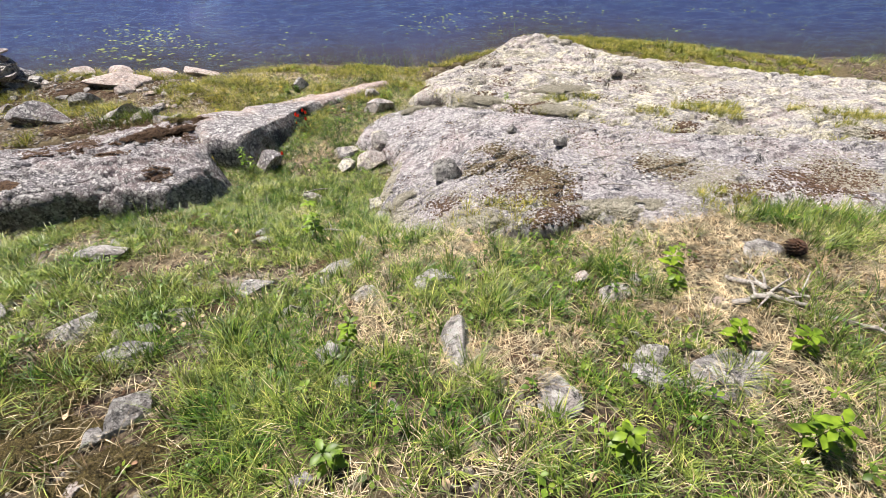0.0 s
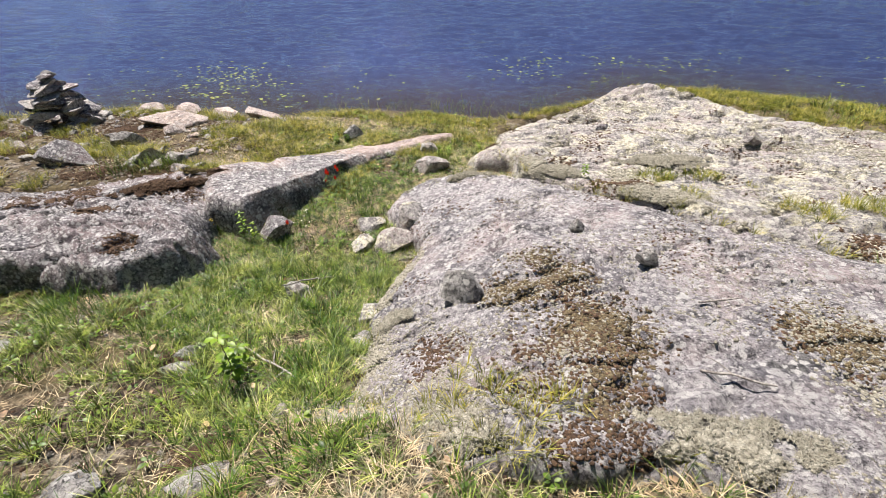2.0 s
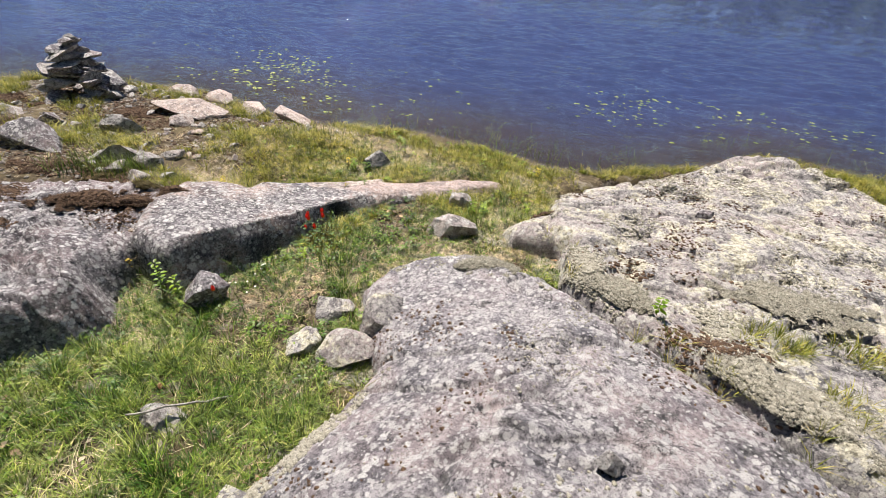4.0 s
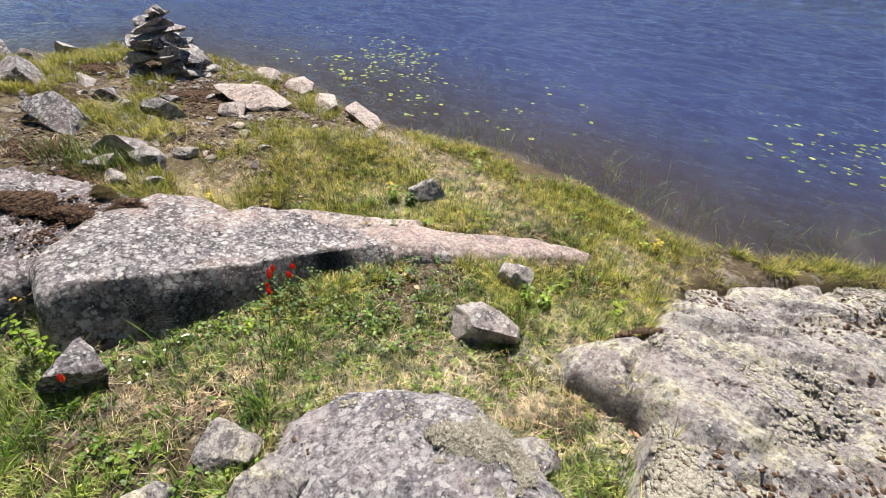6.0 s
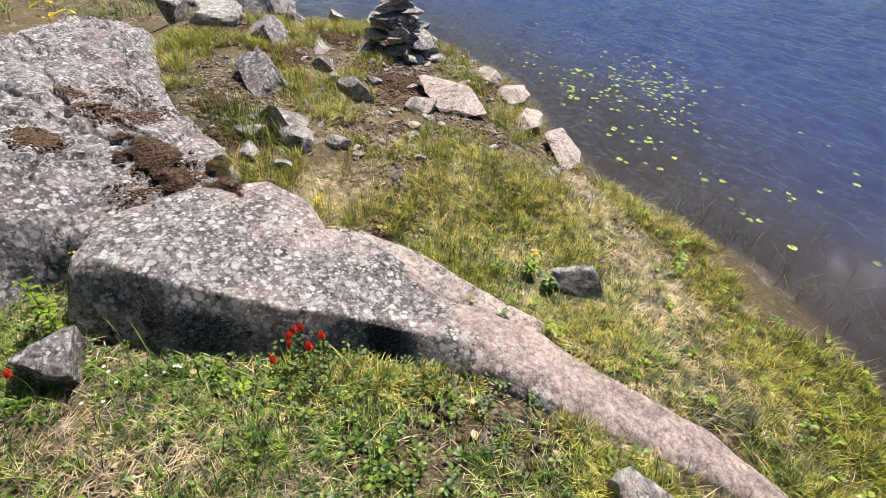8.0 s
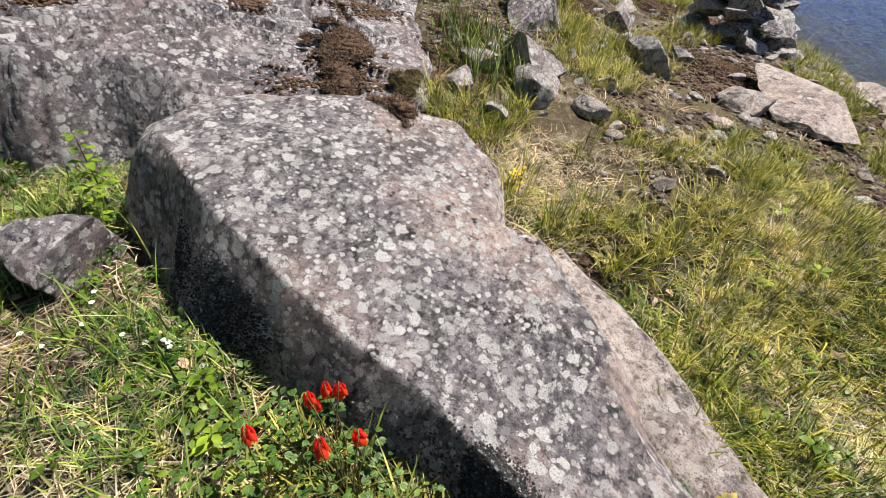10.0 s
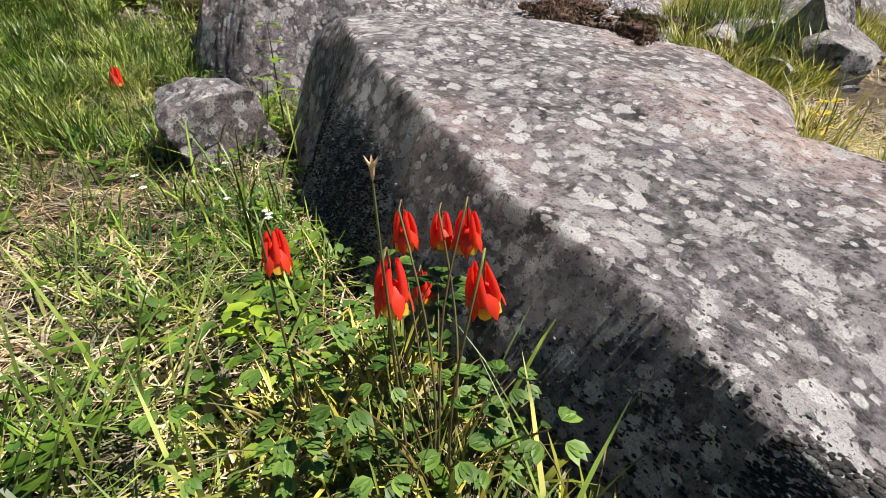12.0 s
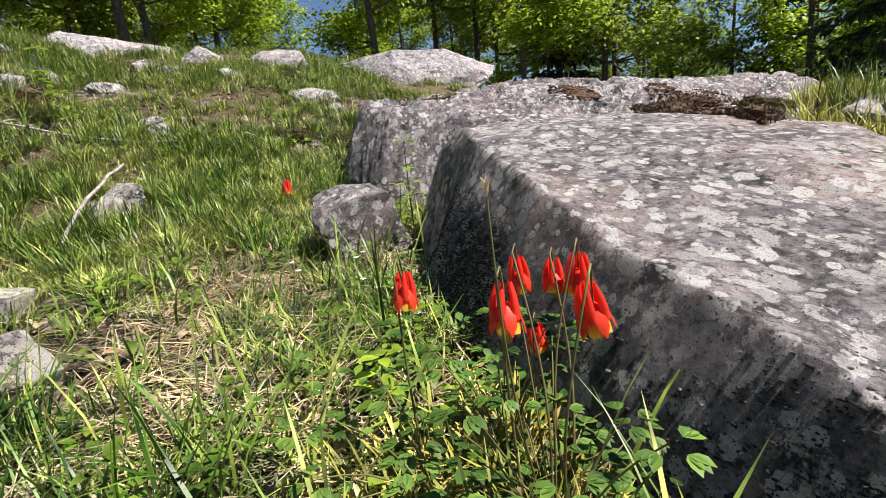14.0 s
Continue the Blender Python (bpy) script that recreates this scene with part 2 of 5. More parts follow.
ROCK_STONE = rock_material("loose_stone", (0.09, 0.087, 0.085), (0.3, 0.285, 0.275), (0.5, 0.475, 0.455), (0.42, 0.365, 0.34), (0.66, 0.64, 0.61), 0.35, 0.0, 0.2, 0.4)
PINK_ROCK = rock_material("pink_shore_rock", (0.15, 0.11, 0.1), (0.4, 0.325, 0.29), (0.6, 0.53, 0.49), (0.5, 0.4, 0.35), (0.68, 0.63, 0.59), 0.15, 0.0, 0.2, 0.4)


def soil_material():
    m, nt, b = material("soil_thatch_and_water_blue")
    big, fine, grain = noise_tex(nt, 1.7, 5), noise_tex(nt, 22, 8, 0.75), noise_tex(nt, 120, 5, 0.8)
    col = ramp(nt, fine, [(0.38, (0.016, 0.01, 0.007)), (0.5, (0.075, 0.05, 0.03)), (0.62, (0.28, 0.22, 0.14))])
    col = mix(nt, step(nt, big, 0.45, 0.6), col, ramp(nt, grain, [(0.35, (0.055, 0.045, 0.018)), (0.65, (0.2, 0.15, 0.07))]))
    col = mix(nt, step(nt, noise_tex(nt, 5.5, 7, 0.7), 0.56, 0.64), col, ramp(nt, grain, [(0.35, (0.16, 0.13, 0.1)), (0.65, (0.4, 0.35, 0.28))]))
    sep = nt.nodes.new("ShaderNodeSeparateXYZ")
    nt.links.new(coords(nt), sep.inputs[0])
    wet = nt.nodes.new("ShaderNodeMapRange")
    wet.inputs[1].default_value, wet.inputs[2].default_value = 0.03, -0.06
    nt.links.new(sep.outputs[2], wet.inputs[0])
    col = mix(nt, wet.outputs[0], col, ramp(nt, fine, [(0.35, (0.004, 0.0025, 0.002)), (0.65, (0.022, 0.011, 0.006))]))
    # blue glow of deep water, painted into the bed's colour by depth
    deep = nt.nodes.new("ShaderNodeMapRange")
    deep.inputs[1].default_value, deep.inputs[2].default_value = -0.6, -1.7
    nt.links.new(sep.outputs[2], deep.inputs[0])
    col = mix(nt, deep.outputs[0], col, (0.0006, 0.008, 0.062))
    nt.links.new(col, b.inputs["Base Color"])
    b.inputs["Roughness"].default_value = 0.95
    first = bump(nt, b, fine, 1.0, 0.03)
    bump(nt, b, grain, 0.8, 0.008, first)
    return m


def leaf_material(name, stops, through_light=0.35, rough=0.55):
    m, nt, b = material(name)
    geo = nt.nodes.new("ShaderNodeNewGeometry")
    col = ramp(nt, geo.outputs["Random Per Island"], stops)
    col = mix(nt, 0.3, col, mix(nt, step(nt, noise_tex(nt, 3.0, 3), 0.4, 0.62), tuple(v * 0.75 for v in stops[0][1]), stops[-1][1]))
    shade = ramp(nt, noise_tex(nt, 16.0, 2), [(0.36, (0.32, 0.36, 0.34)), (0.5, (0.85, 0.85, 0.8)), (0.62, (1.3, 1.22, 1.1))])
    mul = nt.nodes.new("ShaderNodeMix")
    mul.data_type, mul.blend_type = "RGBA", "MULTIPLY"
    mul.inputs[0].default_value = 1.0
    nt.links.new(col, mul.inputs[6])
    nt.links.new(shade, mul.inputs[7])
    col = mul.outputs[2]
    nt.links.new(col, b.inputs["Base Color"])
    b.inputs["Roughness"].default_value = rough
    b.inputs["Specular IOR Level"].default_value = 0.3
    t = nt.nodes.new("ShaderNodeBsdfTranslucent")
    nt.links.new(col, t.inputs[0])
    s = nt.nodes.new("ShaderNodeMixShader")
    s.inputs[0].default_value = through_light
    nt.links.new(b.outputs[0], s.inputs[1])
    nt.links.new(t.outputs[0], s.inputs[2])
    nt.links.new(s.outputs[0], nt.nodes["Material Output"].inputs[0])
    return m


SOIL = soil_material()
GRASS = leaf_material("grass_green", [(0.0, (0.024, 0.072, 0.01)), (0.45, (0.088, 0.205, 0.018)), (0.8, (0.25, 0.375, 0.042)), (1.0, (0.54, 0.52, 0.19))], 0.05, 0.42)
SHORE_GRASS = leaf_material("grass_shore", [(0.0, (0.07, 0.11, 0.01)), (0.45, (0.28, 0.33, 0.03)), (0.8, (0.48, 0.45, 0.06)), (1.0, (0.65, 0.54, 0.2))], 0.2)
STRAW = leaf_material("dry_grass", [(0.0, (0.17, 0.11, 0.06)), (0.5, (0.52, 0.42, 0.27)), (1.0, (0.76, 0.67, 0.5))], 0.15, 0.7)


def water_material():
    m, nt, b = material("lake_water")
    b.inputs["Base Color"].default_value = (0.8, 0.8, 0.78, 1)
    b.inputs["Roughness"].default_value = 0.03
    b.inputs["IOR"].default_value = 1.333
    b.inputs["Transmission Weight"].default_value = 1.0
    mp = nt.nodes.new("ShaderNodeMapping")
    mp.inputs["Scale"].default_value = (1.0, 2.2, 1.0)
    mp.inputs["Rotation"].default_value = (0, 0, radians(18))
    nt.links.new(coords(nt), mp.inputs[0])
    a = noise_tex(nt, 6.5, 4, 0.55, mp.outputs[0])
    c = noise_tex(nt, 1.2, 3, 0.5, mp.outputs[0])
    first = bump(nt, b, a, 1.0, 0.09)
    bump(nt, b, c, 0.5, 0.05, first)
    return m


# ---- mesh helpers ----
def mesh_arrays(name, verts, faces, mat, smooth_shade=True):
    """A mesh from an (n, 3) array and an (m, k) array of equal-sized faces, or a list of such arrays."""
    me = bpy.data.meshes.new(name)
    groups = faces if isinstance(faces, list) else [faces]
    loops = np.concatenate([f.ravel() for f in groups])
    sizes = np.concatenate([np.full(len(f), f.shape[1]) for f in groups])
    me.vertices.add(len(verts))
    me.vertices.foreach_set("co", np.asarray(verts, np.float32).ravel())
    me.loops.add(len(loops))
    me.loops.foreach_set("vertex_index", loops.astype(np.int32))
    me.polygons.add(len(sizes))
    me.polygons.foreach_set("loop_start", np.concatenate([[0], np.cumsum(sizes)[:-1]]).astype(np.int32))
    me.polygons.foreach_set("use_smooth", np.full(len(sizes), smooth_shade))
    me.update(calc_edges=True)
    me.materials.append(mat)
    return me


def grid_faces(nx, ny):
    i, j = np.meshgrid(np.arange(nx - 1), np.arange(ny - 1), indexing="ij")
    a = (i * ny + j).ravel()
    return np.stack([a, a + ny, a + ny + 1, a + 1], 1)


def part(name, me, parent=None, label=""):
    ob = new(name, me)
    if parent:
        ob.parent = parent
    return tagged(ob, label)


# ---- ground and water ----
def spread(lo, hi, stepsize, far, growth=1.22):
    mid = list(np.arange(lo, hi, stepsize))
    out, s = [], stepsize
    v = mid[-1]
    while v < far:
        s *= growth
        v += s
        out.append(v)
    low, s, v = [], stepsize, mid[0]
    while v > -far:
        s *= growth
        v -= s
        low.append(v)
    return np.array(low[::-1] + mid + out)


gx, gy = spread(-9.0, 6.5, 0.045, 900), spread(-1.5, 10.2, 0.045, 900)
X, Y = np.meshgrid(gx, gy, indexing="ij")
Z = ground_z(X, Y)
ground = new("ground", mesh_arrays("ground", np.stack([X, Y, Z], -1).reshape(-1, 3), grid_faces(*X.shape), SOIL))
tagged(ground, "uneven lakeside soil with thatch and moss, lake bed brown, painted water-blue where deep", "ground", kind="structure")

wx, wy = spread(-10, 9, 0.075, 900, 1.12), spread(6.8, 17, 0.04, 900, 1.1)
X, Y = np.meshgrid(wx, wy, indexing="ij")
near = smooth(60, 14, np.hypot(X, Y - 8))
ripples = near * (0.065 * fbm(X * 0.75 + Y * 0.2, Y * 1.9 - X * 0.25, 0.34, 55, 3) + 0.012 * fbm(X, Y * 1.4, 1.3, 57, 2))
water = new("water", mesh_arrays("water", np.stack([X, Y, ripples], -1).reshape(-1, 3), grid_faces(*X.shape), water_material()))
water.visible_shadow = False
tagged(water, "rippled deep blue lake water, clear brown at the edge", "water", kind="structure")


# ---- bedrock ----
def bedrock(name, outline, top, mat, label, drop=0.6, reach=0.11, round_in=0.16, lumps=0.03, stepsize=0.022, cracks=0.0, seed=0, flank=None):
    xs, ys = np.array(outline).T
    x = np.arange(xs.min() - 0.12, xs.max() + 0.13, stepsize)
    y = np.arange(ys.min() - 0.12, ys.max() + 0.13, stepsize)
    X, Y = np.meshgrid(x, y, indexing="ij")
    d = inside_distance(X, Y, outline) + 0.07 * fbm(X, Y, 0.5, seed + 40, 4)
    z = top(X, Y) + lumps * 2 * fbm(X, Y, 0.9, seed, 4) + lumps * 1.3 * fbm(X, Y, 0.14, seed + 9, 4)
    z = z - (lumps * 1.2 if cracks else 0.0) * smooth(0.05, 0.0, np.abs(fbm(X * 0.6 + Y * 0.5, Y * 1.4 - X * 0.7, 0.6, seed + 33, 4)))
    if cracks:
        layer = fbm(X * 0.5 + Y * 0.9, Y * 0.25 - X * 0.2, 0.35, seed + 60, 3)
        z = z + cracks * (np.floor(layer * 9) / 9 - layer) 
    r = np.clip(d / round_in, 0, 1)
    z = z - round_in * 0.55 * (1 - np.sqrt(1 - (1 - r) ** 2))
    if flank:
        z = z - flank(X, Y) * np.clip(1 - d / 0.1, 0, 1)
    z = z - drop * smooth(0.0, -reach, d)
    keep = d > -0.11
    f = grid_faces(*X.shape)
    f = f[keep.ravel()[f].all(1)]
    used, inv = np.unique(f, return_inverse=True)
    v = np.stack([X, Y, z], -1).reshape(-1, 3)[used]
    ob = new(name, mesh_arrays(name, v, inv.reshape(-1, 4), mat))
    return tagged(ob, label, "bedrock", kind="structure")


bedrock("rock_slab_1", NEAR_SLAB, near_slab_top, ROCK_SLAB, "smooth grey granite slab sloping down to the lake", cracks=0.12, lumps=0.035, seed=1)
bedrock("rock_slab_2", FAR_SLAB, far_slab_top, ROCK_CRUST, "pale lichen-crusted granite slab beside the water", lumps=0.055, cracks=0.16, seed=2, stepsize=0.028)
bedrock("boulder_1", LONG_BOULDER, long_boulder_top, ROCK_TAIL, "long grey boulder spotted with round pale lichens", drop=0.3, round_in=0.07, lumps=0.026, seed=3, stepsize=0.0065, flank=lambda x, y: 0.2 * smooth(6.25, 5.75, y) * smooth(-2.2, -2.0, x))
bedrock("boulder_3", [(-2.46, 5.58), (-2.2, 5.83), (-1.98, 6.06), (-1.74, 6.4), (-1.8, 6.48), (-2.13, 6.2), (-2.38, 5.95), (-2.6, 5.64)],
        lambda x, y: np.interp(y, [5.5, 6.2, 7.1], [0.24, 0.17, 0.12]), PINK_ROCK, "smooth pinkish rock ledge along the boulder", round_in=0.08, lumps=0.02, seed=6, stepsize=0.014)
bedrock("boulder_2", BACK_BOULDER, back_boulder_top, ROCK_LICHEN, "broad grey bedrock hump with a stepped dark face", round_in=0.08, lumps=0.04, cracks=0.3, seed=4, stepsize=0.015, drop=0.45, flank=lambda x, y: 0.2 * smooth(-3.0, -2.5, x) * smooth(4.35, 4.15, y))


def rock_cover(x, y):
    """Greatest inside distance over the bedrock outlines."""
    return np.maximum.reduce([inside_distance(x, y, o) for o in (NEAR_SLAB, FAR_SLAB, LONG_BOULDER, BACK_BOULDER)])


def surface_z(x, y):
    """Height of the rock or soil: a number for one place, an array for many."""
    one = np.isscalar(x)
    a, b = np.atleast_1d(np.asarray(x, float)), np.atleast_1d(np.asarray(y, float))
    z = ground_z(a, b)
    for o, top, r in ((NEAR_SLAB, near_slab_top, 0.16), (FAR_SLAB, far_slab_top, 0.16), (LONG_BOULDER, long_boulder_top, 0.1), (BACK_BOULDER, back_boulder_top, 0.13)):
        d = inside_distance(a, b, o)
        rounded = r * 0.55 * (1 - np.sqrt(1 - (1 - np.clip(d / r, 0, 1)) ** 2))
        z = np.where(d > 0.03, np.maximum(z, top(a, b) - rounded), z)
    return float(z[0]) if one else z


# ---- loose stones ----
def rock_mesh(name, seed, size, mat, detail=3, rough=0.2, flat=0.0, facets=13):
    """An angular weathered stone: a ball cut by random planes, roughened; its base at z = 0."""
    rng = np.random.RandomState(seed)
    bm = bmesh.new()
    bmesh.ops.create_icosphere(bm, subdivisions=detail, radius=1.0)
    co = np.array([v.co[:] for v in bm.verts])
    for k in range(facets):
        n = rng.normal(size=3)
        n /= np.linalg.norm(n)
        cut = 0.38 + 0.32 * rng.rand()
        over = np.maximum(0, co @ n - cut)
        co -= over[:, None] * n * 0.97
    bump_d = np.array([noise.fractal(Vector(c * 2.6) + Vector((seed % 97, seed % 31, 0)), 0.9, 2.1, 5) for c in co])
    grit = np.array([noise.noise(Vector(c * 8.0) + Vector((seed % 89, 0, 3))) for c in co])
    co *= (1 + rough * 0.35 * bump_d + 0.035 * grit)[:, None]
    co[:, 2] = np.maximum(co[:, 2], -0.55)
    span = co.max(0) - co.min(0)
    co = (co - (co.max(0) + co.min(0)) / 2) / span * np.array(size)
    co[:, 2] += size[2] / 2
    for v, c in zip(bm.verts, co):
        v.co = c
    for f in bm.faces:
        f.smooth = False
    me = bpy.data.meshes.new(name)
    bm.to_mesh(me)
    bm.free()
    me.shade_smooth()
    me.set_sharp_from_angle(angle=radians(17))
    me.materials.append(mat)
    return me


def stone(x, y, w, l, h, turn, label, seed, mat=None, sink=0.25, tip=0, name="stone", group=""):
    ob = new(name, rock_mesh(name, seed, (w, l, h), mat or ROCK_STONE, 4 if max(w, l) > 0.16 else 3))
    ob.matrix_world = pose(x, y, surface_z(x, y) - h * sink, tip, tip * 0.5, turn)
    return tagged(ob, label, "stone", group)


STONES = [
    (-1.84, 4.42, 0.32, 0.24, 0.22, 55, "grey angular stone leaning beside the boulder"),
    (-1.17, 3.66, 0.2, 0.14, 0.13, 10, "small pale stone lying in the grass"),
    (0.07, 3.4, 0.24, 0.16, 0.14, -20, "loose grey stone resting on the slab"),
    (0.7, 4.13, 0.1, 0.08, 0.09, 60, "fist-sized pale stone on the slab"),
    (1.07, 3.74, 0.11, 0.08, 0.08, 15, "small rounded stone on the slab"),
    (-0.82, 6.05, 0.36, 0.34, 0.19, 75, "pointed pale grey stone at the slab's foot"),
    (-0.95, 6.5, 0.22, 0.17, 0.14, 50, "rounded grey stone in short grass"),
    (-4.48, 4.98, 0.6, 0.36, 0.27, 15, "large green-grey angular stone on the shore flat"),
    (-3.72, 5.17, 0.42, 0.32, 0.22, 60, "cracked grey stone half sunk in moss"),
    (-3.45, 5.28, 0.22, 0.2, 0.15, 10, "cracked grey stone half sunk in moss"),
    (-4.52, 5.74, 0.34, 0.22, 0.2, 35, "pale topped grey stone among thin grass"),
    (-5.3, 5.42, 0.24, 0.18, 0.14, 80, "small dark stone on bare soil"),
    (-5.75, 4.88, 0.6, 0.4, 0.24, 20, "dark green-grey stone on the shore flat"),
    (-5.88, 5.38, 0.38, 0.22, 0.08, 10, "flat white stone on reddish moss"),
    (-4.55, 6.55, 0.8, 0.55, 0.16, 40, "broad low pinkish rock near the water"),
    (-4.3, 6.25, 0.26, 0.2, 0.12, 70, "low pinkish stone beside the broad rock"),
    (-5.0, 7.35, 0.5, 0.32, 0.14, -25, "flat pink rock at the water's edge"),
    (-4.35, 7.28, 0.55, 0.3, 0.13, -10, "flat pink rock at the water's edge"),
    (-3.72, 7.4, 0.62, 0.3, 0.14, -15, "flat pink rock at the water's edge"),
    (-5.5, 7.2, 0.4, 0.25, 0.13, 20, "flat pink rock at the water's edge"),
    (-2.05, 6.76, 0.3, 0.16, 0.2, 75, "pale stone behind a leafy shrublet"),
    (-8.0, 5.6, 0.36, 0.28, 0.22, 0, "pale stone near the far water edge"),
    (-7.5, 3.75, 0.9, 0.7, 0.5, 40, "dark grey boulder in a shore pile"),
    (-7.9, 4.35, 0.7, 0.6, 0.5, 10, "dark grey boulder in a shore pile"),
    (-7.0, 4.0, 0.55, 0.5, 0.3, 70, "dark grey boulder in a shore pile"),
    (-6.5, 4.25, 0.8, 0.55, 0.22, 25, "low grey boulder with lichened top"),
    (-8.3, 4.8, 0.5, 0.4, 0.3, 5, "flat dark stone in a shore pile"),
    (0.09, 1.2, 0.14, 0.26, 0.12, 10, "pale upright stone in trodden grass"),
    (-0.78, 1.68, 0.15, 0.13, 0.13, 25, "small grey stone among grass tufts"),
    (-1.46, 1.3, 0.32, 0.2, 0.1, 10, "pale flat stone by a mossy hollow"),
    (-1.24, 0.98, 0.22, 0.13, 0.14, 60, "jagged grey stone by a mossy hollow"),
    (-2.26, 2.36, 0.3, 0.2, 0.14, 5, "weathered grey stone in thick grass"),
    (0.92, 1.62, 0.2, 0.14, 0.06, 5, "pale flat stone showing through turf"),
    (-1.85, 1.5, 0.26, 0.18, 0.1, 30, "grey stone covered by grass blades"),
    (0.89, 1.05, 0.24, 0.17, 0.06, 0, "pale flat stone showing through turf"),
    (-1.41, 1.65, 0.22, 0.1, 0.06, 10, "narrow pale stone in turf"),
    (-0.35, 1.65, 0.15, 0.1, 0.07, 0, "narrow pale stone in turf"),
    (-0.03, 1.7, 0.25, 0.16, 0.13, 15, "pale grey stone between grass clumps"),
    (-0.46, 1.2, 0.12, 0.16, 0.12, 0, "small grey stone behind a seedling"),
    (-0.6, 2.05, 0.2, 0.15, 0.09, 35, "flat grey stone on bare thatch"),
    (-1.1, 1.9, 0.26, 0.16, 0.09, 55, "flat grey stone on bare thatch"),
    (-1.3, 2.65, 0.18, 0.12, 0.08, 5, "small pale stone in turf"),
    (-1.24, 0.66, 0.13, 0.1, 0.07, 15, "pinkish stone on a moss bank"),
    (1.66, 1.78, 0.2, 0.13, 0.1, 10, "pale rounded stone beside a pine cone"),
    (-1.36, 2.78, 0.2, 0.13, 0.08, 75, "small stone beside bare reddish soil"),
    (-2.35, 2.55, 0.22, 0.14, 0.08, 15, "low grey stone in hillside grass"),
    (-0.6, 5.55, 0.2, 0.16, 0.1, 0, "crusted pale stone between slabs"),
    (-1.05, 4.75, 0.26, 0.2, 0.12, 20, "crusted pale stone at the slab edge"),
    (-1.0, 4.42, 0.24, 0.16, 0.11, 80, "crusted pale stone at the slab edge"),
    (-0.2, 5.6, 0.3, 0.22, 0.13, 30, "crusted pale stone between slabs"),
    (2.6, 6.9, 0.22, 0.16, 0.12, 10, "pale stone lying on the crusted slab"),
    (1.05, 7.3, 0.16, 0.1, 0.07, 40, "small dark stone on the crusted slab"),
    (-0.74, 4.5, 0.34, 0.26, 0.18, 35, "crusted pale rock chunk at the slab edge"),
    (-0.66, 4.76, 0.3, 0.24, 0.14, 70, "crusted pale rock chunk at the slab edge"),
    (-0.52, 3.5, 0.24, 0.18, 0.12, 15, "crusted pale rock chunk at the slab edge"),
    (-0.44, 3.24, 0.3, 0.2, 0.14, 50, "crusted pale rock chunk at the slab edge"),
    (-0.62, 3.32, 0.16, 0.12, 0.1, 0, "crusted pale rock chunk at the slab edge"),
    (1.12, 1.02, 0.3, 0.22, 0.07, 30, "pale flat stone showing through turf"),
    (0.42, 0.95, 0.22, 0.3, 0.07, 5, "pale flat stone showing through turf"),
    (-6.75, 5.1, 0.34, 0.26, 0.2, 15, "pale stone on reddish moss"),
]
for k, (x, y, w, l, h, turn, label) in enumerate(STONES):
    bare = "on the slab" in label or "on the crusted" in label
    mat = PINK_ROCK if "pink" in label else ROCK_LICHEN if ("dark" in label or "green" in label or "angular" in label) else ROCK_CRUST if "crusted" in label else ROCK_STONE
    stone(x, y, w * 1.08, l * 1.08, h * 1.25, turn, label, 100 + k, mat, sink=0.1 if bare else 0.3 if y > 3.4 else 0.55)
# far outcrops on the rise
for k, (x, y, w, l, h, turn) in enumerate([(-3.75, 0.9, 1.9, 1.3, 0.62, -20), (-2.35, 0.9, 0.6, 0.5, 0.42, 0), (-0.75, -0.15, 1.6, 0.9, 0.5, 0), (-1.75, 0.55, 0.5, 0.35, 0.3, 20)]):
    stone(x, y, w, l, h, turn, "rounded pale bedrock outcrop in the hillside grass", 300 + k, ROCK_SLAB, sink=0.55, name="outcrop")

# small scattered rubble on the flat by the cairn and on the slopes
rng = np.random.RandomState(5)
rubble_meshes = [rock_mesh("rubble", 400 + k, (0.1, 0.07, 0.045), (ROCK_STONE, PINK_ROCK, ROCK_STONE, ROCK_SLAB)[k % 4], 2) for k in range(8)]
placed = 0
while placed < 290:
    if rng.rand() < 0.78:
        x, y = rng.uniform(-7.2, -2.9), rng.uniform(4.4, 7.3)
    else:
        x, y = rng.uniform(-2.6, 2.6), rng.uniform(0.3, 3.2)
    if rock_cover(np.array([x]), np.array([y]))[0] > -0.04 or inland(np.array([x]), np.array([y]))[0] < 0.1:
        continue
    ob = new("rubble_stone", rubble_meshes[placed % 8])
    s = rng.uniform(0.35, 1.0) ** 1.5 * (2.2 if placed % 6 == 0 else 1.2)
    ob.matrix_world = pose(x, y, surface_z(x, y) - 0.005, rng.uniform(-15, 15), rng.uniform(-15, 15), rng.uniform(0, 360)) @ Matrix.Diagonal((s, s, s, 1))
    tagged(ob, "small broken stone on soil and moss", "stone", "rubble stones")
    placed += 1


